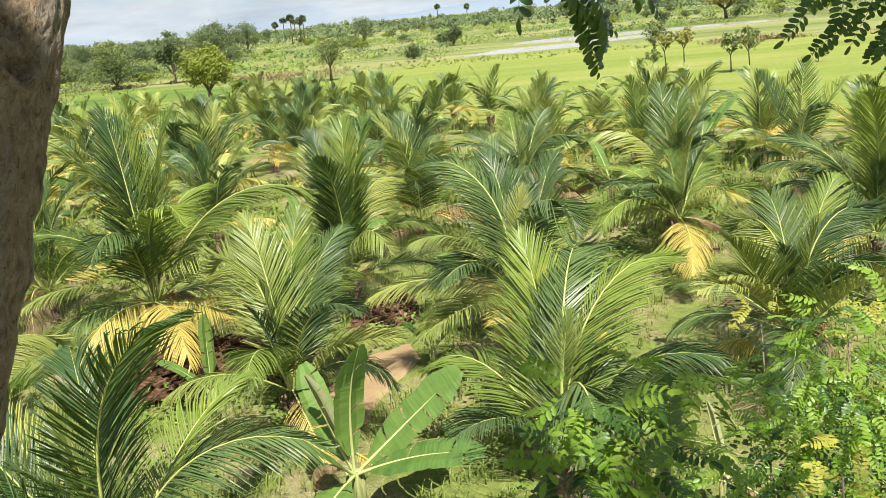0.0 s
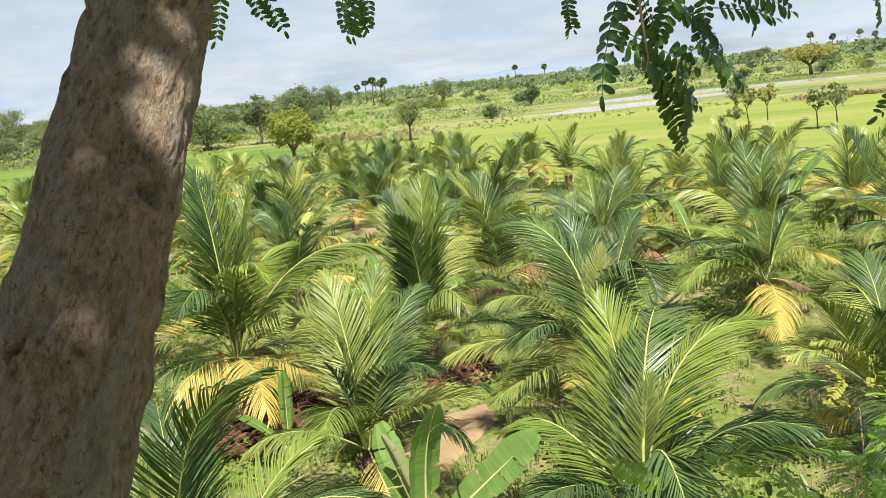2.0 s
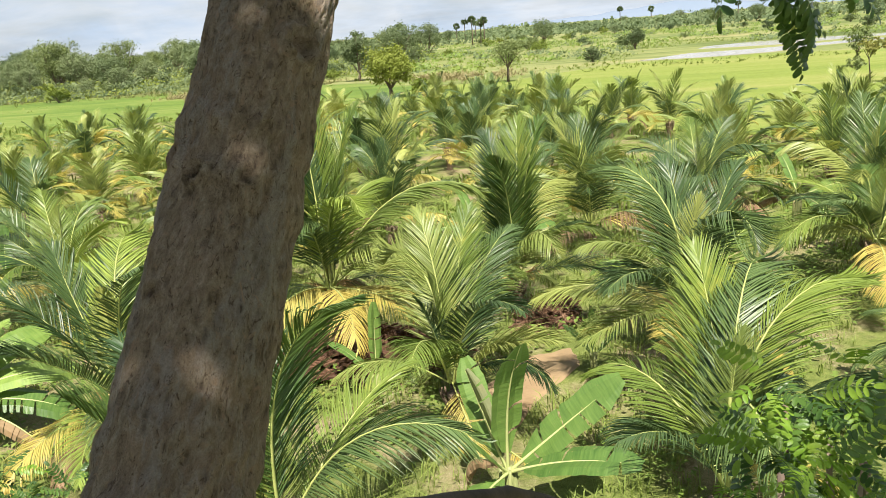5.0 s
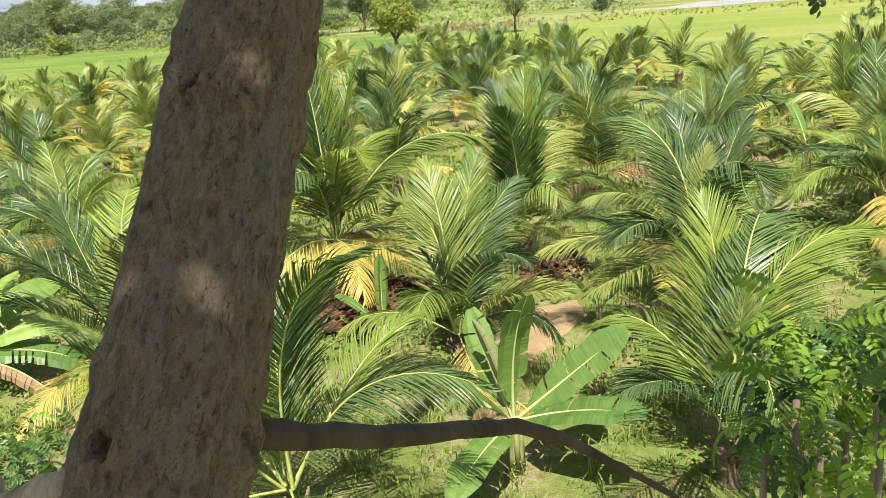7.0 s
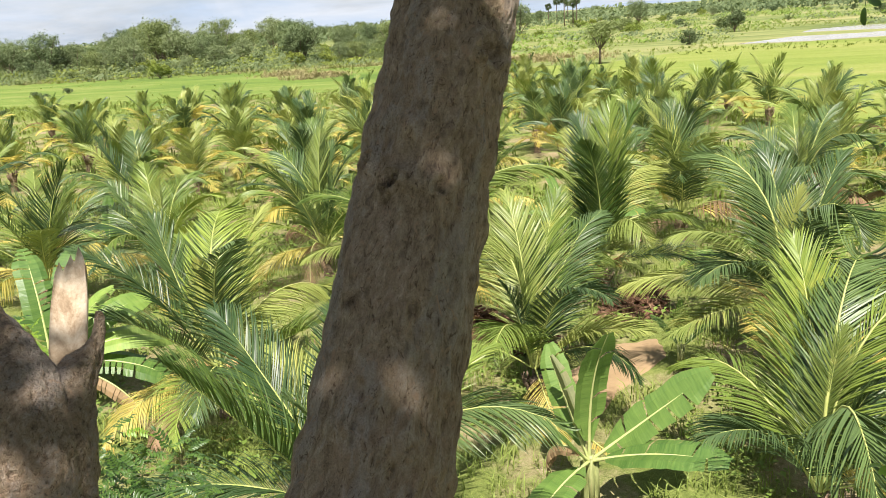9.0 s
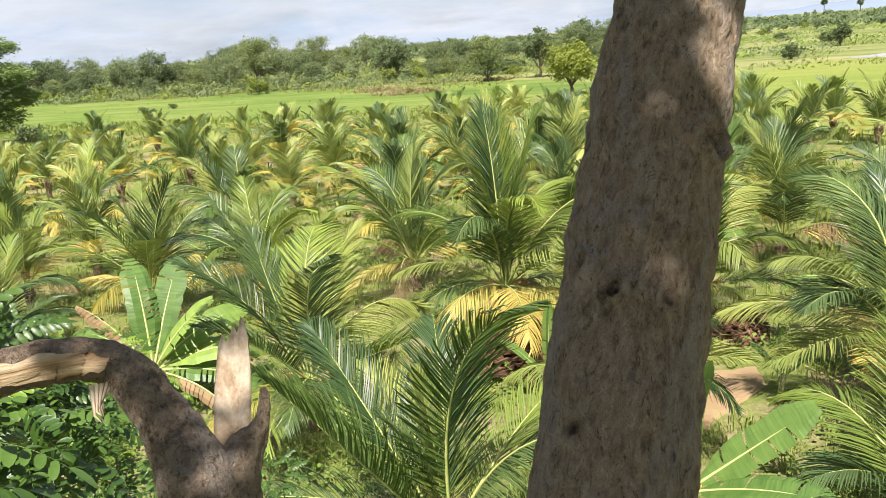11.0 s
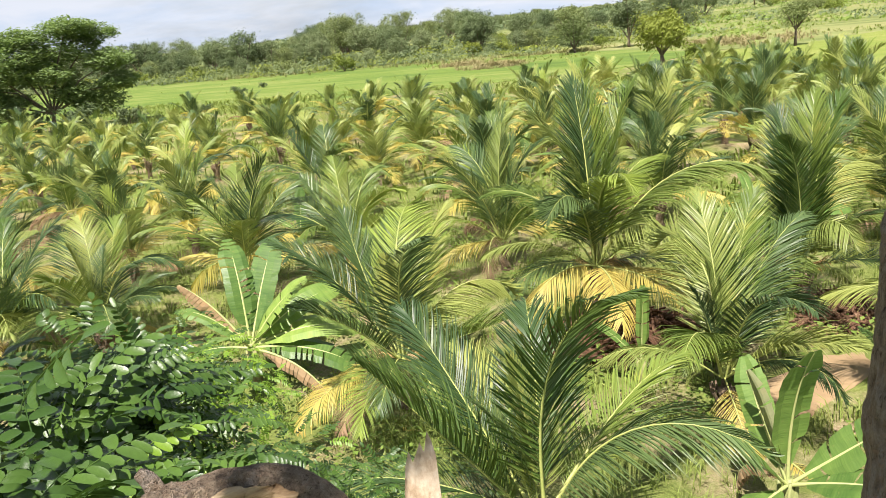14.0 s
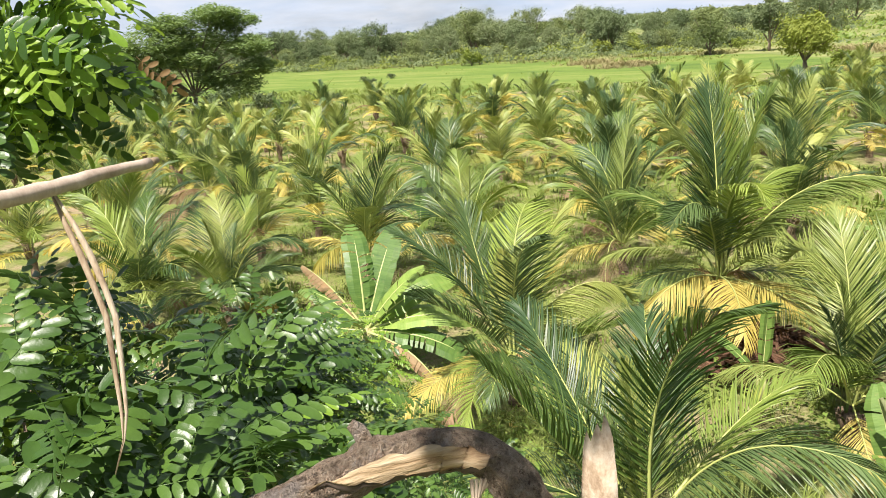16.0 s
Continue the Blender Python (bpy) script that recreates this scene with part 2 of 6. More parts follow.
def bark_material(name, grain, tint=(1, 1, 1)):
    """Rough grey-brown bark: small lumps and pale flakes, dark pits, warm and cool stains."""
    m = bpy.data.materials.new(name)
    m.use_nodes = True
    n = Nodes(m.node_tree)
    c = n.add("ShaderNodeTexCoord").outputs["Object"]
    # the limbs lean forward: stretch the grain along that lean
    vec = n.add("ShaderNodeMapping", {"Vector": c, "Rotation": (radians(-42), 0, 0), "Scale": (1, 1, grain)}, vector_type="TEXTURE").outputs[0]
    long = n.add("ShaderNodeMapping", {"Vector": c, "Rotation": (radians(-42), 0, 0), "Scale": (1, 1, 1 + 11 * (grain - 1))}, vector_type="TEXTURE").outputs[0]
    fibre = n.add("ShaderNodeMapping", {"Vector": c, "Rotation": (radians(-42), 0, 0), "Scale": (1, 1, 1 + 3.6 * (grain - 1))}, vector_type="TEXTURE").outputs[0]
    ridges = n.noise(fibre, 150.0, 6.0, 0.66, 0.6)
    lumps = n.noise(vec, 62.0, 5.0, 0.62, 0.7)
    patches = n.noise(vec, 15.0, 5.0, 0.62, 0.8)
    grains = n.noise(c, 620.0, 4.0, 0.75)
    pits = n.add("ShaderNodeTexVoronoi", {"Vector": fibre, "Scale": 95.0, "Randomness": 1.0}).outputs["Distance"]
    tone = n.math("ADD", n.math("MULTIPLY", ridges, 0.5), n.math("ADD", n.math("MULTIPLY", lumps, 0.28), n.math("MULTIPLY", patches, 0.22)))
    col = n.ramp(tone, [(0.36, (0.12, 0.088, 0.062)), (0.44, (0.32, 0.25, 0.18)), (0.51, (0.46, 0.38, 0.285)), (0.57, (0.57, 0.485, 0.385)), (0.65, (0.80, 0.71, 0.60))])
    warm = n.ramp(n.math("ADD", n.math("MULTIPLY", patches, 0.6), n.math("MULTIPLY", lumps, 0.4)), [(0.5, (0, 0, 0)), (0.6, (1, 1, 1))])
    col = n.mix(n.math("MULTIPLY", warm, 0.38), col, (0.31, 0.195, 0.125))
    cool = n.ramp(n.math("ADD", n.math("MULTIPLY", n.noise(long, 24.0, 4.0, 0.6, 0.5), 0.72), n.math("MULTIPLY", ridges, 0.28)), [(0.49, (0, 0, 0)), (0.58, (1, 1, 1))])
    col = n.mix(n.math("MULTIPLY", cool, 0.5), col, (0.42, 0.42, 0.43))
    col = n.mix(0.45, col, n.ramp(grains, [(0.34, (0.35, 0.35, 0.35)), (0.6, (1, 1, 1))]), "MULTIPLY")
    cracks = n.noise(fibre, 230.0, 5.0, 0.7, 1.2)
    flakes = n.noise(vec, 105.0, 5.0, 0.7, 1.0)
    col = n.mix(0.65, col, n.ramp(pits, [(0.04, (0.22, 0.17, 0.13)), (0.3, (1, 1, 1))]), "MULTIPLY")
    col = n.mix(0.85, col, n.ramp(cracks, [(0.35, (0.30, 0.23, 0.17)), (0.44, (1, 1, 1))]), "MULTIPLY")
    col = n.mix(n.ramp(flakes, [(0.56, (0, 0, 0)), (0.66, (0.7, 0.7, 0.7))]), col, (0.50, 0.36, 0.26))
    col = n.mix(1.0, col, tint, "MULTIPLY")
    h = n.math("ADD", n.math("ADD", n.math("MULTIPLY", ridges, 1.0), n.math("MULTIPLY", lumps, 1.1)), n.math("ADD", n.math("MULTIPLY", grains, 0.22), n.math("ADD", n.math("MULTIPLY", n.math("MINIMUM", pits, 0.4), 1.0), n.math("ADD", n.math("MULTIPLY", cracks, 0.9), n.math("MULTIPLY", flakes, 0.6)))))
    nor = n.add("ShaderNodeBump", {"Height": h, "Strength": 1.0, "Distance": 0.023}).outputs[0]
    p = n.add("ShaderNodeBsdfPrincipled", {"Base Color": col, "Roughness": 0.78, "Normal": nor, "Specular IOR Level": 0.4})
    n.add("ShaderNodeOutputMaterial", {"Surface": p.outputs[0]})
    return m


BARK = bark_material("bark", 1.35, (1.05, 0.97, 0.86))
FORK_BARK = bark_material("fork_bark", 1.05, (0.95, 0.88, 0.8))


def ground_material():
    """Weedy orchard soil: grass in several greens, bare tan earth and dead litter."""
    m = bpy.data.materials.new("orchard_ground")
    m.use_nodes = True
    n = Nodes(m.node_tree)
    vec = n.coords()
    big, mid, fine = n.noise(vec, 0.06, 4.0), n.noise(vec, 0.5, 6.0, 0.62, 0.5), n.noise(vec, 6.0, 6.0, 0.7)
    tiny = n.noise(vec, 40.0, 3.0, 0.7)
    green = n.ramp(n.math("ADD", n.math("MULTIPLY", fine, 0.6), n.math("MULTIPLY", big, 0.4)),
                   [(0.3, (0.09, 0.125, 0.03)), (0.5, (0.19, 0.235, 0.06)), (0.7, (0.3, 0.32, 0.1))])
    earth = n.ramp(fine, [(0.3, (0.2, 0.14, 0.08)), (0.5, (0.36, 0.275, 0.17)), (0.72, (0.5, 0.41, 0.28))])
    bare = n.ramp(n.math("ADD", n.math("MULTIPLY", mid, 0.75), n.math("MULTIPLY", tiny, 0.25)), [(0.47, (0, 0, 0)), (0.63, (1, 1, 1))])
    col = n.mix(bare, green, earth)
    col = n.mix(0.5, col, n.ramp(tiny, [(0.25, (0.35, 0.35, 0.35)), (0.7, (1, 1, 1))]), "MULTIPLY")
    h = n.math("ADD", n.math("MULTIPLY", fine, 0.7), n.math("MULTIPLY", tiny, 0.3))
    nor = n.add("ShaderNodeBump", {"Height": h, "Strength": 0.9, "Distance": 0.12}).outputs[0]
    p = n.add("ShaderNodeBsdfPrincipled", {"Base Color": col, "Roughness": 0.95, "Normal": nor, "Specular IOR Level": 0.1})
    n.add("ShaderNodeOutputMaterial", {"Surface": p.outputs[0]})
    return m


def field_material(name, stops, bands=0.03, turn=0.0, fine=2.0):
    """An open field seen from afar: soft bands along the plots and a fine grain."""
    m = bpy.data.materials.new(name)
    m.use_nodes = True
    n = Nodes(m.node_tree)
    c = n.add("ShaderNodeTexCoord").outputs["Object"]
    vec = n.add("ShaderNodeMapping", {"Vector": c, "Rotation": (0, 0, turn), "Scale": (0.22, 1, 1)}).outputs[0]
    a, b, g = n.noise(vec, bands, 5.0, 0.6, 0.3), n.noise(vec, bands * 6, 4.0, 0.6), n.noise(c, fine, 5.0, 0.7)
    col = n.ramp(n.math("ADD", n.math("MULTIPLY", a, 0.6), n.math("MULTIPLY", b, 0.4)), stops)
    col = n.mix(0.45, col, n.ramp(g, [(0.28, (0.5, 0.5, 0.45)), (0.65, (1, 1, 1))]), "MULTIPLY")
    nor = n.add("ShaderNodeBump", {"Height": g, "Strength": 0.6, "Distance": 0.25}).outputs[0]
    p = n.add("ShaderNodeBsdfPrincipled", {"Base Color": col, "Roughness": 0.95, "Normal": nor, "Specular IOR Level": 0.1})
    n.add("ShaderNodeOutputMaterial", {"Surface": p.outputs[0]})
    return m


GROUND = ground_material()
PADDY = field_material("paddy", [(0.34, (0.145, 0.20, 0.042)), (0.46, (0.19, 0.24, 0.05)), (0.56, (0.235, 0.265, 0.07)), (0.66, (0.29, 0.285, 0.10))], 0.05, 0.25)
MEADOW = field_material("meadow", [(0.38, (0.10, 0.135, 0.04)), (0.5, (0.19, 0.22, 0.075)), (0.62, (0.30, 0.28, 0.13))], 0.03, 0.1, 0.6)
GREEN_STRIP = field_material("green_strip", [(0.36, (0.075, 0.13, 0.03)), (0.5, (0.135, 0.20, 0.04)), (0.64, (0.23, 0.255, 0.08))], 0.06, -0.6)
MUD = rough_material("mud", [(0.3, (0.20, 0.135, 0.07)), (0.6, (0.33, 0.235, 0.13)), (0.8, (0.42, 0.32, 0.2))], 1.2, (1, 1, 1), 9.0, 0.6, 0.5, 0.03)


def water_material():
    m = bpy.data.materials.new("water")
    m.use_nodes = True
    n = Nodes(m.node_tree)
    vec = n.coords("Object", (1, 3, 1))
    nor = n.add("ShaderNodeBump", {"Height": n.noise(vec, 1.5, 3.0), "Strength": 0.15, "Distance": 0.05}).outputs[0]
    p = n.add("ShaderNodeBsdfPrincipled", {"Base Color": n.ramp(n.noise(vec, 0.15, 4.0), [(0.3, (0.3, 0.27, 0.21)), (0.7, (0.45, 0.41, 0.33))]), "Roughness": 0.12, "Normal": nor})
    n.add("ShaderNodeOutputMaterial", {"Surface": p.outputs[0]})
    return m


WATER = water_material()


# ---------------------------------------------------------------- mesh tools
class Shape:
    """Collects points and faces, and turns them into one mesh."""

    def __init__(self):
        self.v, self.f, self.m, self.uv = [], [], [], None

    def tube(self, path, radii, sides=6, mat=0, cap=True):
        path = [Vector(p) for p in path]
        first, ref = len(self.v), None
        for i, p in enumerate(path):
            d = (path[min(i + 1, len(path) - 1)] - path[max(i - 1, 0)]).normalized()
            if ref is None:
                ref = d.orthogonal().normalized()
            ref = (ref - d * ref.dot(d)).normalized()
            side = d.cross(ref)
            for k in range(sides):
                a = 2 * math.pi * k / sides
                self.v.append(p + (ref * math.cos(a) + side * math.sin(a)) * radii[i])
        for i in range(len(path) - 1):
            for k in range(sides):
                a, b = first + i * sides + k, first + i * sides + (k + 1) % sides
                self.f.append((a, b, b + sides, a + sides))
                self.m.append(mat)
        if cap:
            last = first + (len(path) - 1) * sides
            self.f += [tuple(range(first + sides - 1, first - 1, -1)), tuple(range(last, last + sides))]
            self.m += [mat, mat]

    def face(self, pts, mat=0):
        k = len(self.v)
        self.v += [Vector(p) for p in pts]
        self.f.append(tuple(range(k, k + len(pts))))
        self.m.append(mat)

    def blade(self, path, width, wide, mat=0):
        """A narrow leaf that ends in a point; wide: the way across it."""
        k, last = len(self.v), len(path) - 1
        for i, p in enumerate(path[:-1]):
            w = wide * (width * 0.5 * (1.0 if i else 0.7) * (1 - 0.55 * max(0, i - 1) / last))
            self.v += [p - w, p + w]
        self.v.append(path[-1])
        for i in range(last - 1):
            a = k + 2 * i
            self.f.append((a, a + 1, a + 3, a + 2))
            self.m.append(mat)
        a = k + 2 * (last - 1)
        self.f.append((a, a + 1, a + 2))
        self.m.append(mat)

    def fold(self, path, width, wide, up, mat=0):
        """A narrow leaf folded down along its middle, ending in a point."""
        k, last = len(self.v), len(path) - 1
        for i, p in enumerate(path[:-1]):
            w = width * 0.5 * (1.0 if i else 0.6) * (1 - 0.6 * max(0, i - 1) / last)
            self.v += [p - wide * w - up * w * 0.85, p, p + wide * w - up * w * 0.85]
        self.v.append(path[-1])
        for i in range(last - 1):
            a = k + 3 * i
            self.f += [(a, a + 1, a + 4, a + 3), (a + 1, a + 2, a + 5, a + 4)]
            self.m += [mat, mat]
        a = k + 3 * (last - 1)
        self.f += [(a, a + 1, a + 3), (a + 1, a + 2, a + 3)]
        self.m += [mat, mat]

    def mesh(self, name, mats, smooth=True):
        me = bpy.data.meshes.new(name)
        me.from_pydata([tuple(p) for p in self.v], [], self.f)
        for mat in mats:
            me.materials.append(mat)
        me.polygons.foreach_set("material_index", self.m)
        me.polygons.foreach_set("use_smooth", [smooth] * len(self.f))
        if self.uv:
            layer = me.uv_layers.new(name="UVMap")
            layer.data.foreach_set("uv", [c for f in self.f for i in f for c in self.uv[i]])
        me.update()
        return me


def part(name, mesh, parent, m=None, label=""):
    ob = new(name, mesh)
    ob.parent = parent
    if m is not None:
        ob.matrix_basis = m
    return tagged(ob, label) if label else ob


def thing(name, label, category, group="", m=None, kind=""):
    ob = new(name)
    ob.empty_display_size = 0.2
    if m is not None:
        ob.matrix_basis = m
    return tagged(ob, label, category, group, kind)


def sheet(name, outline, z, mat, label, category):
    """A flat piece of land with a slightly ragged edge."""
    rnd, pts = random.Random(len(name) * 7 + len(outline)), []
    for (x0, y0), (x1, y1) in zip(outline, outline[1:] + outline[:1]):
        steps = max(1, int(math.hypot(x1 - x0, y1 - y0) / 6))
        for i in range(steps):
            s, w = i / steps, min(1.2, 0.02 * math.hypot(x1 - x0, y1 - y0))
            pts.append((x0 + (x1 - x0) * s + rnd.uniform(-w, w), y0 + (y1 - y0) * s + rnd.uniform(-w, w), z))
    s = Shape()
    s.face(pts)
    for a, b in zip(pts, pts[1:] + pts[:1]):
        s.face([a, (a[0], a[1], -0.4), (b[0], b[1], -0.4), b])
    ob = new(name, s.mesh(name, [mat], False))
    return tagged(ob, label, category, kind="structure")


# ---------------------------------------------------------------- land
def ground_sheet():
    """One sheet to the horizon, uneven under the palms and flat far away."""
    rings = [0.0] + [1.5 * 1.085 ** i for i in range(98)]
    turns, s = 120, Shape()
    for r in rings:
        for k in range(turns):
            a = 2 * math.pi * k / turns
            x, y = r * math.cos(a) - 4, r * math.sin(a) + 12
            z = 0.16 * noise.noise((x * 0.35, y * 0.35, 0.3)) + 0.05 * noise.noise((x * 1.3, y * 1.3, 2.0))
            s.v.append(Vector((x, y, (z - 0.1) * max(0.0, 1 - r / 60))))
    for i in range(len(rings) - 1):
        for k in range(turns):
            a, b = i * turns + k, i * turns + (k + 1) % turns
            s.f.append((a, b, b + turns, a + turns))
            s.m.append(0)
    return tagged(new("ground", s.mesh("ground", [GROUND])), "weedy green and tan orchard soil", "ground", kind="structure")


ground_sheet()
sheet("meadow", [(-1500, 60), (-420, -150), (-130, 30), (-110, 80), (-60, 100), (-20, 108), (60, 100), (160, 60), (500, 0), (2600, 300), (2300, 3000), (-2300, 3000)],
      0.03, MEADOW, "rough green meadow with scrub", "field")
sheet("paddy_field", [(-16, 66), (0, 54), (18, 40), (40, 30), (130, 20), (190, 62), (120, 92), (62, 108), (40, 122), (22, 129), (2, 128), (-11, 108), (-22, 104), (-26, 90)],
      0.06, PADDY, "bright yellow-green young paddy field", "field")
sheet("green_field", [(-26, 92), (-52, 72), (-92, 64), (-150, 20), (-330, 40), (-230, 128), (-160, 137), (-100, 134), (-52, 128), (-38, 122), (-23, 106)],
      0.06, GREEN_STRIP, "bright green field strip behind the palms", "field")
sheet("pond", [(5, 133), (15, 130.5), (25, 133), (34, 143), (48, 150), (46, 156), (31, 149), (24, 146), (14, 146)], 0.09, WATER, "pale flooded field that mirrors the sky", "pond")
sheet("pond", [(17, 160), (30, 156), (46, 163), (66, 163), (80, 168), (60, 173), (30, 176), (20, 170)], 0.09, WATER, "pale flooded field that mirrors the sky", "pond")
sheet("pond", [(90, 215), (130, 208), (150, 222), (110, 232)], 0.09, WATER, "thin pale flooded field far off", "pond")
mud_edge = [(-2.9, 12.9), (-1.9, 12.6), (-1.5, 14.2), (-0.6, 15.9), (-0.9, 17.0), (-1.9, 16.4), (-2.6, 15.0)]


def land_z(x, y):
    r = math.hypot(x + 4, y - 12)
    return (0.16 * noise.noise((x * 0.35, y * 0.35, 0.3)) + 0.05 * noise.noise((x * 1.3, y * 1.3, 2.0)) - 0.1) * max(0.0, 1 - r / 60)


def mud_puddle():
    """A shallow tan puddle that lies in the ground between the palms."""
    s, c = Shape(), (-1.75, 14.8)
    rings, n = 7, 28
    for i in range(rings + 1):
        for k in range(n):
            f = k / n * len(mud_edge)
            (x0, y0), (x1, y1), q = mud_edge[int(f)], mud_edge[(int(f) + 1) % len(mud_edge)], f - int(f)
            x, y = x0 + (x1 - x0) * q, y0 + (y1 - y0) * q
            x, y = c[0] + (x - c[0]) * i / rings, c[1] + (y - c[1]) * i / rings
            w = 1 + 0.12 * noise.noise((x * 2, y * 2, 5)) * i / rings
            x, y = c[0] + (x - c[0]) * w, c[1] + (y - c[1]) * w
            s.v.append(Vector((x, y, land_z(x, y) + (0.05 if i < rings else -0.03))))
    for i in range(rings):
        for k in range(n):
            a, b = i * n + k, i * n + (k + 1) % n
            s.f.append((a, b, b + n, a + n))
            s.m.append(0)
    return tagged(new("puddle", s.mesh("puddle", [MUD])), "tan muddy puddle between the palms", "puddle", kind="structure")


mud_puddle()


def hill():
    s, n = Shape(), 90
    for i in range(n + 1):
        x = -900 + 2300 * i / n
        h = 0
        for c, w, top in ((180, 300, 27), (420, 240, 40), (-250, 360, 14), (800, 360, 18)):
            h += top * math.exp(-((x - c) / w) ** 2)
        h += 6 * noise.noise((x * 0.01, 0, 0)) * min(1, h / 20)
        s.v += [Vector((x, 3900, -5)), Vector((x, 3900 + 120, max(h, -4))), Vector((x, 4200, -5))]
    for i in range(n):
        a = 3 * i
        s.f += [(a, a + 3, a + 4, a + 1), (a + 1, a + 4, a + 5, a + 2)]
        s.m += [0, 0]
    return tagged(new("backdrop", s.mesh("far_hills", [HILL])), "low hills on the horizon, coloured blue by painted haze", "hills", kind="structure")


hill()


# ---------------------------------------------------------------- coconut palms
def frond_mesh(name, droop, hang, mats, seed, pairs=62, length=3.4, side=0.0, segs=3, wide=0.042, folded=False):
    """A pinnate palm leaf that starts along +x and bends down by droop degrees; hang: how far the leaflets fall."""
    rnd, s = random.Random(seed), Shape()
    steps = 14
    pts, tan, p = [], [], Vector((0, 0, 0))
    for i in range(steps + 1):
        q = i / steps
        e, w = -radians(droop) * q ** 1.75, radians(side) * q ** 1.8
        d = Vector((math.cos(e) * math.cos(w), math.cos(e) * math.sin(w), math.sin(e)))
        pts.append(p.copy())
        tan.append(d)
        p = p + d * (length / steps)
    rib = Shape() if folded else s
    rib.tube(pts, [0.026 * (1 - q / steps) ** 1.2 + 0.003 for q in range(steps + 1)], 4, 0 if folded else 1, False)

    def along(q):
        f = min(q * steps, steps - 1e-6)
        i = int(f)
        return pts[i].lerp(pts[i + 1], f - i), tan[i].lerp(tan[i + 1], f - i).normalized()

    phase = rnd.uniform(0, 9)
    for i in range(pairs):
        q = 0.14 + 0.86 * max(0.0, (i + rnd.uniform(-0.3, 0.3)) / (pairs - 0.5)) ** 0.96
        q = min(max(q, 0.1), 0.998)
        c, t = along(q)
        for hand in (-1, 1):
            if rnd.random() < 0.03 or noise.noise((q * 9.0, phase, hand * 3.0)) > 0.52:
                continue
            out = Vector((0, 0, 1)).cross(t).normalized() * hand
            top = t.cross(out) * hand
            if top.z < 0 and abs(t.z) < 0.9:
                top = -top
            wave = noise.noise((q * 5.0, phase + 3.0, hand * 2.0))
            opening = radians(56 - 34 * q ** 1.2 + 7 * wave + rnd.uniform(-3.5, 3.5))
            lift = radians((1 - hang) * 48 - hang * 40 + 14 * wave + rnd.uniform(-7, 7))
            d = t * math.cos(opening) + (out * math.cos(lift) + top * math.sin(lift)) * math.sin(opening)
            ln = length * (0.10 + 0.215 * max(0.0, math.sin(math.pi * min(1, q * 0.92 + 0.12))) ** 0.8) * rnd.uniform(0.86, 1.1)
            if q > 0.9:
                ln *= 1 - 3.2 * (q - 0.9)
            path, x = [c.copy()], c.copy()
            for k in range(segs):
                fall = (0.10 + 0.5 * hang) * ((k + 0.5) / segs) ** 1.5 * rnd.uniform(0.5, 1.6)
                d = (d - top * fall - Vector((0, 0, 1)) * fall * 0.6).normalized()
                x = x + d * (ln / segs)
                path.append(x.copy())
            across = (t - d * t.dot(d)).normalized() * 0.9 + top * rnd.uniform(-0.55, 0.55)
            across = (across - d * across.dot(d)).normalized()
            if folded:
                s.fold(path, wide * rnd.uniform(0.8, 1.15), across, d.cross(across).normalized() * (1 if d.cross(across).dot(top) > 0 else -1), 0)
            else:
                s.blade(path, wide * rnd.uniform(0.8, 1.15), across, 0)
    if folded:
        return s.mesh(name, mats[:1], False), rib.mesh("midrib", mats[1:], True)
    return s.mesh(name, mats, False)


# dark also stands for fronds in shade, young for sunlit ones, by colour
GREENS = {"green": FROND, "young": FROND_YOUNG_LIT, "dark": FROND_DARK_SHADED, "yellow": FROND_YELLOW, "dry": FROND_DRY}
FRONDS = {}


def frond(droop, tone, fine=1, make=0):
    """droop: how many degrees the leaf bends down; fine: 2 for the nearest palms with folded leaflets, 1 for those behind, 0 for far ones; make: one of three shapes."""
    droop = int(round(droop / (10 if fine == 2 else 20))) * (10 if fine == 2 else 20)
    key = (droop, tone, fine, make)
    if key not in FRONDS:
        hang = min(1.0, max(0.0, 0.05 + droop / (220 if tone in ("dark", "green") else 160) + (0.0, 0.10, -0.06)[make] + (0.22 if tone in ("yellow", "dry") else 0.0)))
        FRONDS[key] = frond_mesh("frond", droop, hang, [GREENS[tone], RACHIS], 11 * droop + 5 + 70 * make, (40, 64, 76)[fine], side=(5, -9, 14)[make], segs=(2, 3, 4)[fine],
                                 wide=(0.046, 0.028, 0.028)[fine] * (1.3 if tone == "yellow" else 1.0), folded=fine == 2)
    return FRONDS[key]


def stem_mesh(height, seed):
    """A short ringed stem, swollen at the foot, with a ragged sheath of old leaf bases."""
    rnd, s = random.Random(seed), Shape()
    n = max(5, int(height / 0.09))
    path = [(0.05 * math.sin(i * 0.5 + seed), 0.04 * math.cos(i * 0.4), -0.15 + (height + 0.15) * i / n) for i in range(n + 1)]
    s.tube(path, [(0.17 + 0.08 * max(0, 1 - i / n * 3)) * (1.06 if i % 2 else 0.96) for i in range(n + 1)], 12)
    for i in range(12):
        a, z = i * 2.4, height - 0.3 * rnd.random()
        foot = Vector((0.14 * math.cos(a), 0.14 * math.sin(a), z - 0.15))
        tip = foot + Vector((0.16 * math.cos(a), 0.16 * math.sin(a), 0.3 + 0.2 * rnd.random()))
        s.tube([foot, foot.lerp(tip, 0.5) + Vector((0.03 * math.cos(a), 0.03 * math.sin(a), 0)), tip], [0.055, 0.045, 0.02], 5)
    return s.mesh("stem", [PALM_STEM])


STEMS = [stem_mesh(h, i) for i, h in enumerate((0.5, 0.9, 1.3, 1.7))]


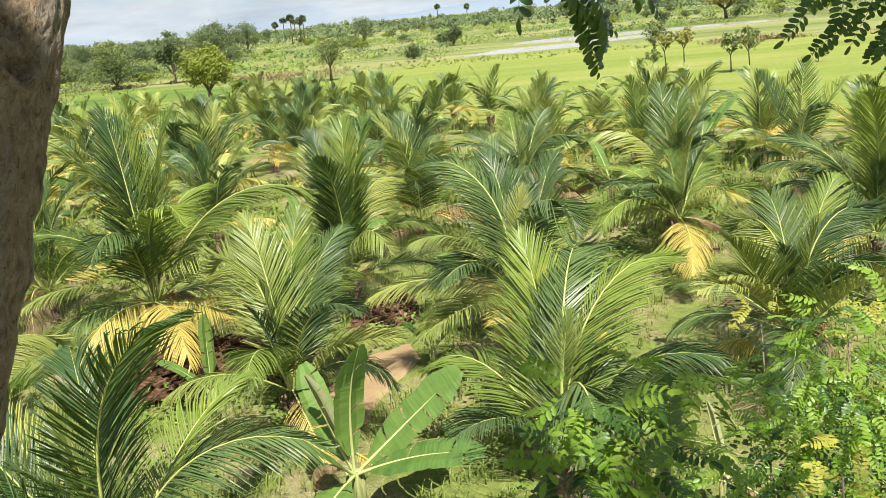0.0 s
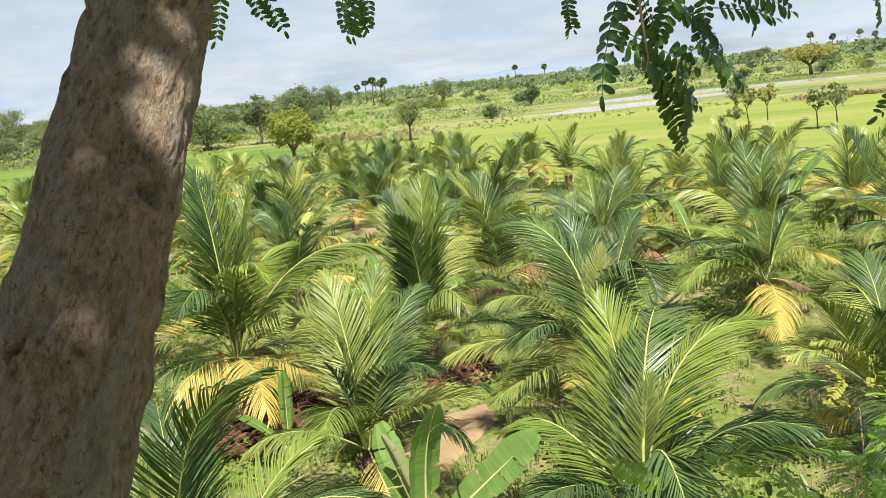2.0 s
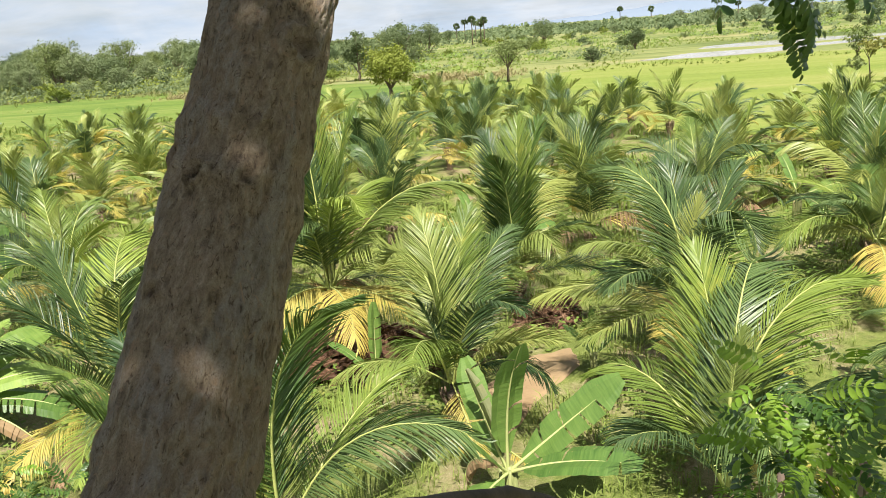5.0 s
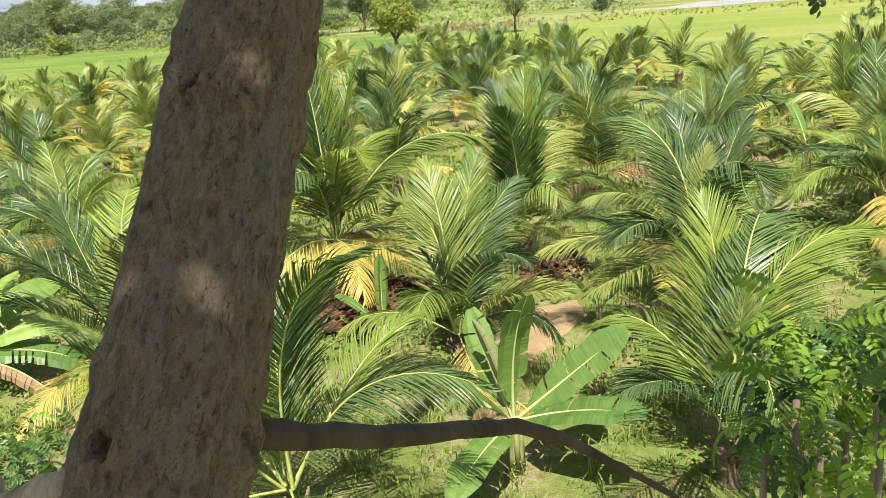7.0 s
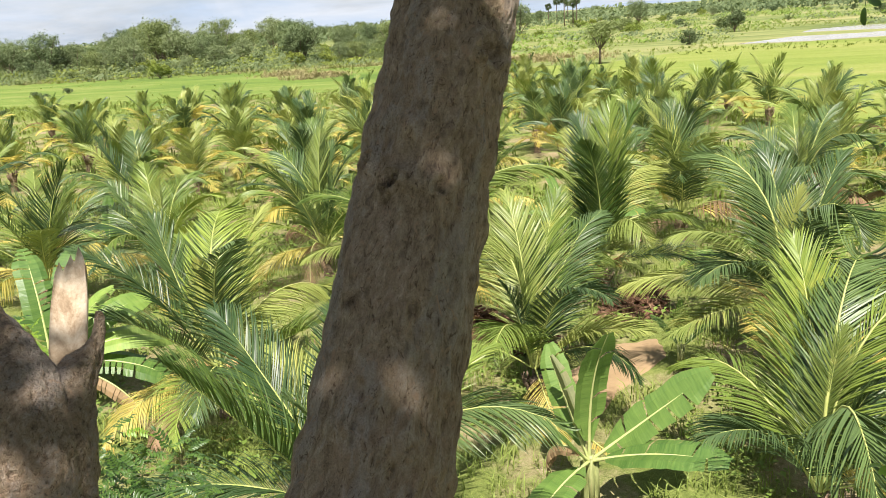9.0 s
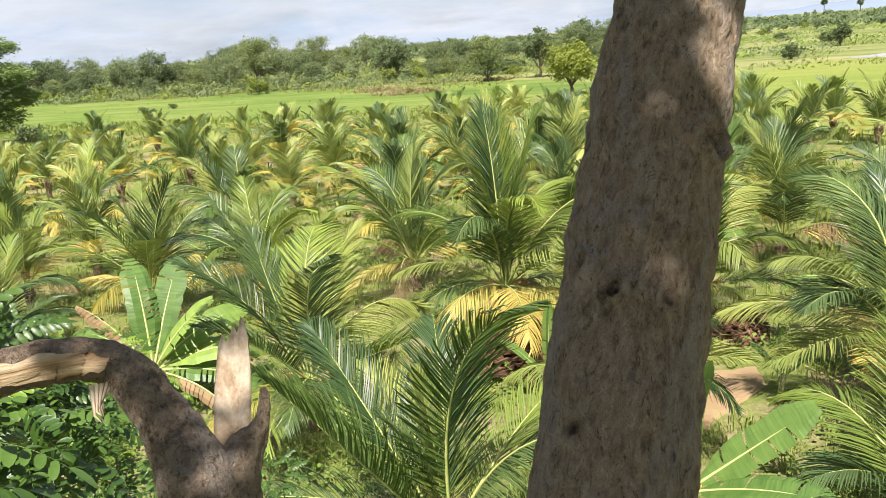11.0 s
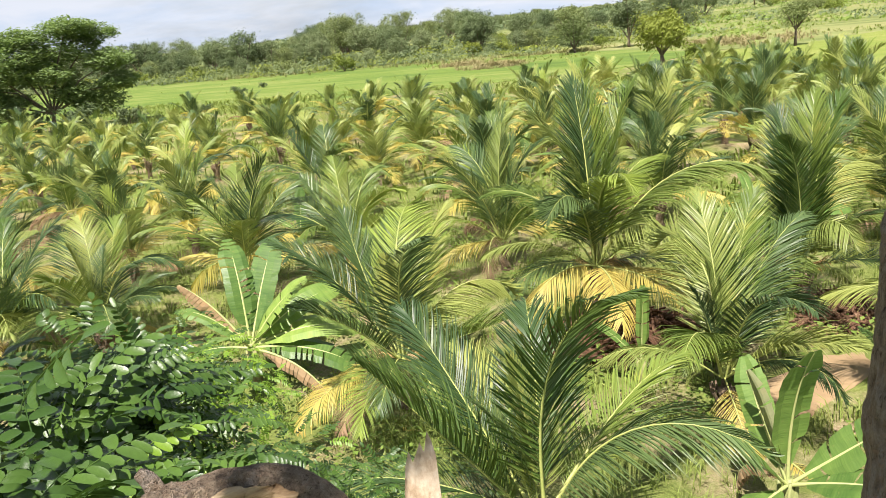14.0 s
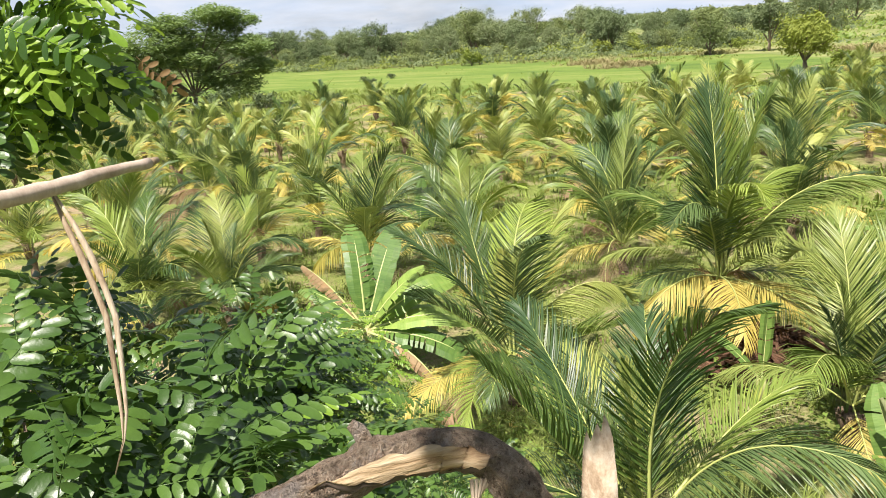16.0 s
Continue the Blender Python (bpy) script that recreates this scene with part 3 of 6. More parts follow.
def nut_mesh():
    s = Shape()
    s.tube([(0, 0, -0.12), (0, 0, -0.09), (0, 0, -0.03), (0, 0, 0.04), (0, 0, 0.1), (0, 0, 0.13)], [0.03, 0.07, 0.1, 0.1, 0.06, 0.02], 10)
    return s.mesh("coconut", [COCONUT])


NUT = nut_mesh()


def stalk_mesh():
    """A flower stalk: a stout arm with a brush of thin tan strands."""
    rnd, s = random.Random(17), Shape()
    s.tube([(0, 0, 0), (0.14, 0, 0.16), (0.3, 0, 0.22)], [0.03, 0.025, 0.015], 7)
    for i in range(26):
        q = rnd.uniform(0.35, 1.0)
        c = Vector((0.3 * q, 0, 0.24 * q ** 0.7))
        d = Vector((rnd.uniform(0.3, 1.0), rnd.uniform(-0.8, 0.8), rnd.uniform(-0.4, 0.7))).normalized() * rnd.uniform(0.18, 0.34)
        s.tube([c, c + d * 0.6, c + d + Vector((0, 0, -0.06))], [0.009, 0.007, 0.003], 4)
    return s.mesh("flower_stalk", [STRAW])


STALK = stalk_mesh()


def crown_list(rnd, count, tone="green", yellow=2, spread=1.0):
    """Leaves in a spiral, upright and young inside, hanging and old outside: azimuth, elevation, length, droop, tone."""
    rows, turn = [], rnd.uniform(0, 360)
    for i in range(count):
        q = i / (count - 1)
        el = 87 - 74 * q ** 1.5 * spread + rnd.uniform(-8, 6)
        droop = 25 + 85 * q ** 0.7 + rnd.uniform(-30, 30)
        ln = (2.9 + 0.7 * math.sin(math.pi * min(1, 0.25 + q * 0.75))) * rnd.uniform(0.85, 1.1)
        # inner leaves more often dark: shade in the crown's core, set by tone
        hue = "yellow" if i >= count - yellow else rnd.choice(("dark", "dark", tone, "young") if q < 0.36 else ("dark", tone, tone, "young") if q < 0.62 else ("young", tone, tone, "dark"))
        if hue == "yellow":
            droop = rnd.uniform(50, 110)
            if rnd.random() < 0.25:
                hue = "dry"
        rows.append((turn + i * 137.5 + rnd.uniform(-14, 14), el, ln, droop, hue))
    return rows


def palm(x, y, heart, rows, scale=1.0, fine=1, label="young coconut palm with arching green fronds", nuts=0, stalks=False):
    """A coconut palm whose leaves spread at the height heart."""
    k = min(range(4), key=lambda i: abs((0.5, 0.9, 1.3, 1.7)[i] - heart))
    ob = thing("coconut_palm", label, "palm", "coconut palms", pose(x, y, 0))
    part("stem", STEMS[k], ob, Matrix.Diagonal((scale * 0.8, scale * 0.8, max(0.3, heart - 0.3) / (0.5, 0.9, 1.3, 1.7)[k], 1)))
    for az, el, ln, droop, tone in list(rows) + [(x * 50, 87, 2.2, 10, "young"), (y * 70, 80, 2.0, 30, "dark")]:
        f = ln / 3.4 * scale
        m = Matrix.Translation((0.07 * math.cos(radians(az)), 0.07 * math.sin(radians(az)), heart - 0.06)) @ Euler((0, 0, radians(az))).to_matrix().to_4x4() \
            @ Euler((0, -radians(el), 0)).to_matrix().to_4x4() @ Euler((radians((az * 7) % 20 - 10), 0, 0)).to_matrix().to_4x4() @ Matrix.Scale(f, 4)
        me = frond(droop, tone, fine, int(az * 3 + el) % 3)
        leaf = part("frond", me[0] if fine == 2 else me, ob, m, "yellowed hanging frond" if tone == "yellow" else "dry brown frond" if tone == "dry" else "")
        if fine == 2:
            part("midrib", me[1], leaf, None, "pale green midrib")
    for i in range(3 if nuts or stalks else 0):
        part("flower_stalk", STALK, ob, pose(0.12 * math.cos(i * 2.1 + x), 0.12 * math.sin(i * 2.1 + x), heart - 0.1, 0, 0, i * 120 + x * 57), "tan branched flower stalk")
    for i in range(nuts):
        a = i * 2.4
        part("coconut", NUT, ob, pose(0.27 * math.cos(a), 0.27 * math.sin(a), heart - 0.25 - 0.12 * (i % 3), 20, 10, i * 50), "green coconut")
    return ob


# the palms that stand nearest: place, heart height, size, leaf count, yellow leaves, seed
NEAR_PALMS = [
    (-6.45, 16.85, 1.5, 1.0, 20, 4, 1), (-2.3, 18.7, 1.1, 1.0, 17, 2, 2), (1.45, 15.4, 1.45, 1.0, 22, 3, 3), (-3.0, 13.5, 0.7, 1.0, 15, 2, 4),
    (-4.2, 8.1, 1.0, 1.0, 14, 1, 5), (-8.8, 12.0, 1.0, 1.0, 16, 1, 6), (1.45, 10.1, 0.8, 1.0, 15, 1, 7), (6.2, 13.3, 1.0, 1.0, 17, 2, 8),
    (12.1, 26.3, 1.3, 1.0, 18, 2, 9), (6.4, 20.7, 1.3, 1.0, 18, 3, 10), (2.9, 26.5, 1.4, 1.0, 18, 2, 11), (7.28, 24.28, 1.3, 1.0, 17, 2, 12),
    (-8.9, 32.1, 1.2, 0.95, 17, 2, 13), (-6.9, 44.5, 1.2, 0.9, 16, 2, 14), (-2.2, 43.7, 1.2, 0.85, 16, 2, 15), (-30.3, 26.6, 1.0, 1.0, 16, 4, 16),
    (-34.4, 38.6, 1.0, 0.85, 15, 2, 17), (-19.73, 10.6, 0.9, 1.0, 16, 2, 18), (-17.43, 11.69, 0.9, 1.0, 16, 2, 19), (-32.3, 21.7, 0.9, 0.8, 15, 3, 20),
    (-20.4, 25.1, 1.1, 1.0, 16, 2, 21), (-14.6, 18.4, 1.1, 1.0, 17, 2, 22), (-12.6, 24.0, 1.1, 0.9, 16, 3, 23), (-7.2, 25.2, 1.1, 0.9, 16, 3, 24),
    (10.6, 18.6, 1.1, 1.0, 17, 2, 25), (15.5, 21.5, 1.1, 1.0, 17, 2, 26), (-1.0, 31.5, 1.1, 0.9, 16, 3, 27), (4.4, 35.0, 1.1, 0.9, 16, 2, 28),
]
# leaves of the palms that stand closest: azimuth, elevation, length, droop, tone
CROWNS = {
    1: [(139, 88, 4.34, 30, "dark"), (197, 89, 4.14, 60, "young"), (101, 86, 4.16, 30, "green"), (42, 83, 4.24, 30, "green"), (57, 74, 3.52, 100, "green"), (12, 62, 4.67, 100, "young"), (329, 54, 3.29, 110, "young"), (179, 62, 3.4, 90, "green"), (310, 89, 3.85, 140, "green"), (237, 37, 3.16, 60, "young"), (263, 19, 3.3, 90, "yellow"), (300, 12, 3.28, 60, "yellow"), (325, 8, 3.21, 40, "yellow"), (262, 80, 3.59, 140, "dark")],
    6: [(155, 55, 3.28, 0, "dark"), (335, 88, 3.37, 80, "dark"), (78, 71, 3.4, 50, "young"), (97, 90, 4.15, 130, "green"), (193, 60, 3.45, 40, "dark"), (61, 52, 3.24, 120, "young"), (355, 25, 3.25, 0, "green"), (133, 57, 3.29, 50, "green"), (263, 45, 3.16, 20, "dark"), (118, 60, 3.3, 40, "dark"), (95, 50, 3.2, 50, "green"), (300, 25, 2.6, 70, "dark"), (284, 14, 2.8, 50, "green"), (252, 8, 2.6, 50, "yellow"), (322, 10, 2.7, 60, "green"), (268, 2, 2.3, 40, "dry")],
    22: [(156, 39, 3.11, 0, "dark"), (250, 37, 3.07, 60, "dark"), (204, 48, 3.38, 100, "dark"), (98, 60, 3.11, 60, "green"), (136, 64, 3.21, 40, "green"), (352, 65, 3.16, 90, "green"), (98, 66, 3.29, 70, "green"), (164, 37, 3.15, 50, "dark"), (346, 40, 3.15, 50, "green"), (270, 30, 3.17, 60, "dark")],
    21: [(174, 52, 3.16, 10, "dark"), (333, 88, 3.12, 110, "green"), (353, 61, 3.25, 120, "young"), (119, 74, 3.27, 60, "dark"), (199, 40, 3.19, 80, "green")],
    3: [(211, 60, 3.21, 80, "young"), (198, 28, 3.19, 60, "young"), (236, 16, 3.31, 30, "young"), (91, 65, 3.45, 40, "dark"), (141, 89, 4.04, 120, "dark"), (303, 89, 3.84, 160, "dark"), (263, 2, 3.36, 0, "yellow"), (113, 56, 3.34, 30, "green"), (53, 62, 3.39, 40, "dark"), (52, 40, 3.19, 50, "green"), (287, 50, 3.22, 80, "dark"), (81, 71, 3.31, 80, "dark"), (237, 46, 3.27, 70, "dark")],
    11: [(326, 73, 3.29, 140, "dark"), (98, 55, 3.23, 50, "green"), (58, 62, 3.28, 60, "dark"), (123, 41, 3.18, 40, "dark"), (49, 28, 3.17, 30, "green")],
    2: [(267, 88, 3.44, 50, "green"), (123, 72, 3.6, 40, "young"), (48, 83, 4.0, 40, "green"), (48, 80, 3.54, 120, "young"), (75, 83, 3.96, 30, "green"), (291, 60, 3.41, 110, "young"), (138, 55, 3.25, 100, "green"), (329, 57, 3.25, 90, "green"), (249, 64, 3.36, 120, "green"), (118, 78, 3.74, 30, "dark")],
    4: [(112, 77, 3.56, 50, "young"), (88, 64, 3.49, 20, "green"), (310, 71, 3.34, 90, "dark"), (62, 67, 3.41, 110, "young"), (65, 67, 3.51, 60, "dark"), (138, 88, 3.93, 160, "young"), (215, 40, 2.4, 80, "young"), (317, 42, 3.21, 40, "young"), (99, 68, 3.35, 70, "green"), (265, 57, 3.32, 90, "green")],
    5: [(330, 92, 4.05, 80, "green"), (205, 30, 3.0, 50, "dark"), (240, 22, 2.9, 50, "green"), (226, 54, 3.4, 0, "green"), (166, 52, 3.4, 20, "dark"), (356, 64, 3.5, 100, "dark"), (69, 36, 3.22, 40, "green"), (138, 36, 3.2, 30, "young"), (110, 62, 3.3, 60, "dark"), (300, 18, 2.6, 70, "dark")],
    7: [(128, 50, 3.19, 110, "green"), (92, 68, 3.49, 30, "green"), (68, 88, 3.33, 90, "dark"), (70, 90, 4.33, 140, "dark"), (22, 89, 4.0, 120, "green"), (273, 76, 4.04, 170, "dark"), (324, 70, 3.25, 80, "dark"), (314, 59, 3.26, 70, "green"), (241, 52, 3.25, 50, "dark"), (101, 55, 3.33, 50, "green")],
    8: [(17, 90, 3.39, 140, "dark"), (216, 51, 3.15, 10, "young"), (104, 85, 3.45, 170, "young"), (285, 48, 3.15, 20, "young"), (55, 61, 3.36, 40, "green"), (210, 47, 3.22, 50, "young"), (78, 62, 3.32, 60, "dark"), (268, 63, 3.35, 70, "green")],
    9: [(280, 88, 3.16, 120, "dark"), (110, 62, 3.27, 10, "dark"), (72, 88, 3.48, 50, "green"), (16, 65, 3.34, 30, "green"), (307, 38, 3.11, 70, "dark"), (213, 32, 3.05, 40, "young"), (233, 13, 3.17, 70, "young")],
    10: [(296, 44, 3.22, 90, "green"), (208, 38, 3.31, 100, "green"), (261, 4, 3.29, 40, "yellow"), (81, 42, 3.17, 50, "green"), (54, 40, 3.17, 50, "green")],
    12: [(274, 68, 3.31, 100, "dark"), (95, 76, 3.49, 40, "dark"), (357, 83, 3.58, 80, "dark"), (167, 70, 3.56, 110, "young"), (32, 60, 3.29, 0, "young"), (24, 40, 3.24, 30, "green"), (63, 80, 3.48, 60, "green")],
    16: [(167, 59, 3.18, 60, "young"), (110, 74, 3.37, 50, "green"), (92, 52, 3.17, 40, "green"), (285, 9, 3.15, 50, "yellow"), (351, 3, 3.12, 40, "yellow")],
    18: [(86, 63, 3.36, 30, "dark"), (130, 63, 3.34, 40, "green"), (172, 71, 3.32, 60, "green"), (295, 59, 3.16, 40, "green"), (356, 49, 3.28, 70, "dark")],
    19: [(8, 68, 3.37, 110, "dark"), (134, 71, 3.36, 60, "young"), (159, 58, 3.28, 40, "dark"), (116, 53, 3.3, 30, "green"), (300, 56, 3.17, 50, "green")],
}
for x, y, heart, size, count, yellow, seed in NEAR_PALMS:
    r = random.Random(seed * 31)
    rows = CROWNS.get(seed) or crown_list(r, count, "green", yellow)
    if seed in CROWNS:
        # the leaves hidden among the others
        rows = rows + [(r.uniform(0, 360), r.uniform(15, 60), r.uniform(2.2, 2.9), r.uniform(50, 110), r.choice(("green", "dark", "young", "dark"))) for i in range({4: 2, 5: 0, 6: 0, 7: 2}.get(seed, max(3, 13 - len(rows))))]
        rows += [(r.uniform(0, 360), r.uniform(-15, 8), r.uniform(1.8, 2.6), r.uniform(40, 80), r.choice(("yellow", "dry", "young"))) for i in range(yellow)]
    palm(x, y, heart, rows, size, 2 if math.hypot(x, y) < 22 else 1, nuts=9 if seed == 3 else 0, stalks=seed in (1, 2, 6, 8, 11),
         label="fruiting coconut palm with arching fronds and green nuts" if seed == 3 else "young coconut palm with arching green fronds")


def far_crowns():
    """Crowns for palms far off: all leaves of one crown in one mesh, the yellow ones in another."""
    made = []
    for k in range(6):
        r = random.Random(900 + k)
        groups = {"crown": Shape(), "old_fronds": Shape()}
        mats = {"crown": [FROND, RACHIS, FROND_YOUNG_LIT, FROND_DARK_SHADED], "old_fronds": [FROND_YELLOW, RACHIS, FROND_DRY]}
        for az, el, ln, droop, tone in crown_list(r, 14, "green", 5 if k % 2 else 3):
            me = frond(droop, "green", 0, int(az) % 3)
            m = Euler((0, 0, radians(az))).to_matrix().to_4x4() @ Euler((0, -radians(el), 0)).to_matrix().to_4x4() @ Matrix.Scale(ln / 3.4, 4)
            s = groups["old_fronds" if tone in ("yellow", "dry") else "crown"]
            first = len(s.v)
            s.v += [m @ v.co for v in me.vertices]
            slot = {"green": 0, "young": 2, "dark": 3, "yellow": 0, "dry": 2}[tone]
            for f in me.polygons:
                s.f.append(tuple(first + i for i in f.vertices))
                s.m.append(1 if f.material_index else slot)
        made.append({n: s.mesh(n, mats[n], False) for n, s in groups.items()})
    return made


FAR = far_crowns()


def inside(x, y, poly):
    hit = False
    for (x0, y0), (x1, y1) in zip(poly, poly[1:] + poly[:1]):
        if (y0 > y) != (y1 > y) and x < x0 + (y - y0) / (y1 - y0) * (x1 - x0):
            hit = not hit
    return hit


ORCHARD = [(-12, 15), (-30, 8), (-52, 12), (-78, 30), (-74, 44), (-54, 50), (-44, 54), (-28, 55), (-20, 62), (-12, 66), (-4, 60), (2, 52), (10, 46), (17, 37), (26, 30), (24, 20), (16, 14), (9, 16), (4, 20), (-2, 23), (-8, 21)]


def fill_orchard():
    r, taken = random.Random(77), [(p[0], p[1]) for p in NEAR_PALMS] + [(-1.4, 16), (-5.2, 16.2), (-3.9, 23.0), (5.9, 25.6), (-12.5, 11.7)]
    for i in range(-20, 12):
        for j in range(2, 18):
            x, y = i * 4.3 + (j % 2) * 2.1 + r.uniform(-0.9, 0.9), j * 4.0 + r.uniform(-0.9, 0.9)
            if not inside(x, y, ORCHARD) or any(math.hypot(x - a, y - b) < 3.1 for a, b in taken) or r.random() < (0.22 if x < -24 else 0.06):
                continue
            taken.append((x, y))
            far = math.hypot(x, y)
            size = r.uniform(0.75, 1.0) * (1.0 if far < 30 else 1.02 if far < 45 else 0.94)
            if x < -24:
                size *= 0.95
            if far < 27:
                palm(x, y, r.uniform(0.7, 1.3), crown_list(r, 16, "green", 6 if x < -11 else 4), size, 1)
                continue
            heart = r.uniform(0.6, 1.2)
            ob = thing("coconut_palm", "young coconut palm among rows of palms", "palm", "coconut palms", pose(x, y, 0, 0, 0, r.uniform(0, 360)))
            k = r.choice((1, 3, 5)) if x < -14 else r.randrange(6)
            part("stem", STEMS[1], ob, Matrix.Diagonal((size, size, heart / 0.9, 1)))
            for n in ("crown", "old_fronds"):
                part(n, FAR[k][n], ob, Matrix.Translation((0, 0, heart * 0.9)) @ Matrix.Scale(size, 4), "yellowed hanging fronds" if n == "old_fronds" else "")


fill_orchard()


# ---------------------------------------------------------------- banana plants
def banana_leaf(name, length, width, droop, seed, mats, torn=0.3, fold=0.35):
    """A long blade on a stout rib, arched, folded to a trough and torn across into strips; starts along +x."""
    rnd, s, steps = random.Random(seed), Shape(), 22
    p, pts, tan = Vector((0, 0, 0)), [], []
    for i in range(steps + 1):
        q = i / steps
        e = -radians(droop) * q ** 1.6
        d = Vector((math.cos(e), 0, math.sin(e)))
        pts.append(p.copy())
        tan.append(d)
        p = p + d * (length / steps)
    rib = Shape()
    rib.tube(pts, [0.026 * (1 - i / steps) + 0.004 for i in range(steps + 1)], 5, 0, False)
    for hand in (-1, 1):
        drop = 0.0
        row = None
        for i in range(3, steps + 1):
            q = (i - 3) / (steps - 3)
            w = width * 0.5 * min(1.0, 3.2 * q + 0.25) * (1 - max(0.0, q - 0.72) ** 1.6 * 5.2)
            w = max(0.01, w)
            t = tan[i]
            up = Vector((-t.z, 0, t.x))
            tear = rnd.random() < torn
            if tear:
                drop = rnd.uniform(-0.1, 0.35) * torn
            tilt = fold - drop
            out = Vector((0, hand * math.cos(tilt), 0)) + up * math.sin(tilt)
            far = Vector((0, hand * math.cos(tilt - 0.5), 0)) + up * math.sin(tilt - 0.5)
            lean = t * (0.12 * w)
            new_row = [pts[i] + up * 0.008, pts[i] + out * w * 0.55 + lean, pts[i] + (out * 0.55 + far * 0.45) * w * rnd.uniform(0.95, 1.04) + lean * 1.6]
            if row is not None:
                a = [row[0], row[1], row[2]]
                if tear:
                    gap = 0.5 if torn < 0.6 else 0.22
                    a = [row[0].lerp(new_row[0], gap * 0.4), row[1].lerp(new_row[1], gap * 0.7), row[2].lerp(new_row[2], gap)]
                for k in (0, 1):
                    s.face([a[k], a[k + 1], new_row[k + 1], new_row[k]], 0)
            row = new_row
    return s.mesh(name, mats[:1], False), rib.mesh("midrib", mats[1:])


BAN = {}
for kind, mats, width, torn, fold in (("leaf", [BANANA, BANANA_RIB], 0.56, 0.16, 0.3), ("fresh", [BANANA_FRESH, BANANA_RIB], 0.60, 0.14, 0.25), ("worn", [BANANA, BANANA_RIB], 0.52, 0.45, 0.15), ("pale", [BANANA_PALE, BANANA_RIB], 0.42, 0.05, 1.25), ("dry", [BANANA_DRY, BANANA_RIB], 0.46, 0.8, -0.95)):
    for droop in (0, 30, 60, 90, 120):
        BAN[(kind, droop)] = banana_leaf("leaf", 2.1, width, droop, 40 + droop + len(kind), mats, torn, fold)


def banana(x, y, height, leaves, scale=1.0, label="banana plant with broad torn green leaves"):
    """Leaves: azimuth, elevation, length, kind, droop, twist."""
    ob = thing("banana_plant", label, "banana plant", "banana plants", pose(x, y, 0))
    s = Shape()
    s.tube([(0, 0, -0.1), (0.01, 0, height * 0.3), (0.02, 0.01, height * 0.7), (0.02, 0.01, height + 0.1)], [0.13 * scale, 0.12 * scale, 0.09 * scale, 0.05 * scale], 10)
    for i in range(4):
        a = i * 1.7
        s.tube([(0.1 * math.cos(a) * scale, 0.1 * math.sin(a) * scale, 0.0), (0.09 * math.cos(a) * scale, 0.09 * math.sin(a) * scale, height * 0.6), (0.12 * math.cos(a) * scale, 0.12 * math.sin(a) * scale, height + 0.1)], [0.05 * scale, 0.05 * scale, 0.02], 6)
    part("stem", s.mesh("stem", [BANANA_STEM]), ob)
    for az, el, ln, kind, droop, twist in leaves:
        m = Matrix.Translation((0, 0, height)) @ Euler((0, 0, radians(az))).to_matrix().to_4x4() @ Euler((0, -radians(el), 0)).to_matrix().to_4x4() @ Euler((radians(twist), 0, 0)).to_matrix().to_4x4() @ Matrix.Scale(ln / 2.1, 4)
        me = BAN[(kind, droop)]
        leaf = part("leaf", me[0], ob, m, {"pale": "pale folded leaf", "dry": "dry brown hanging leaf", "worn": "leaf torn into strips"}.get(kind, ""))
        part("midrib", me[1], leaf, None, "pale green midrib")
    return ob


banana(-1.55, 10.2, 0.75, [(181, 72, 1.7, "pale", 0, -20), (292, 88, 2.2, "leaf", 30, 25), (3, 42, 2.2, "leaf", 0, 40), (333, 28, 2.15, "leaf", 30, 20), (150, 62, 1.8, "leaf", 30, -65), (241, 46, 1.9, "leaf", 0, -20), (255, 12, 2.1, "leaf", 30, 0), (140, 10, 1.4, "dry", 120, 0)], 1.0,
       "banana plant with broad smooth leaves and one pale furled leaf")
banana(-12.4, 11.6, 0.9, [(129, 82, 2.6, "worn", 60, 15), (21, 55, 2.05, "fresh", 30, 30), (44, 40, 2.4, "fresh", 60, 35), (26, 22, 2.6, "fresh", 60, 25), (14, 6, 2.6, "worn", 60, 20), (0, -4, 2.4, "dry", 60, 0), (195, 56, 2.1, "dry", 30, 0), (205, 50, 1.9, "worn", 60, -20), (295, 37, 2.05, "leaf", 30, 0), (87, 65, 2.5, "leaf", 30, 30), (210, 10, 1.9, "worn", 60, 0)], 1.1,
       "banana plant with upright bright leaf and dry hanging leaves")
banana(-3.9, 22.8, 1.0, [(10, 14, 2.4, "leaf", 30, 25), (330, -10, 2.0, "worn", 90, 0), (120, 60, 1.8, "leaf", 30, 30), (200, 35, 1.8, "worn", 90, 0)])
banana(5.6, 25.4, 1.3, [(0, 22, 2.4, "leaf", 30, 25), (200, 30, 2.0, "leaf", 30, 10), (110, 60, 2.0, "leaf", 30, 20), (300, 5, 2.0, "worn", 120, 0), (180, 10, 2.0, "dry", 120, 0)])
banana(10.6, 31.5, 1.2, [(20, 55, 2.4, "leaf", 30, 0), (60, 60, 2.2, "leaf", 30, 20), (0, 25, 2.2, "worn", 90, 0), (190, 35, 2.0, "worn", 90, 0)])
banana(-0.4, 15.2, 0.4, [(100, 80, 1.0, "leaf", 0, 40), (160, 55, 0.9, "leaf", 30, 0), (20, 50, 0.9, "leaf", 30, 0)], 0.5, "small banana sucker beside the puddle")
banana(3.6, 9.6, 0.5, [(100, 60, 1.1, "pale", 0, 40), (0, 30, 1.2, "worn", 120, 0), (200, 30, 1.2, "worn", 120, 0), (300, 20, 1.2, "dry", 120, 0)], 0.7, "small pale banana plant among weeds")
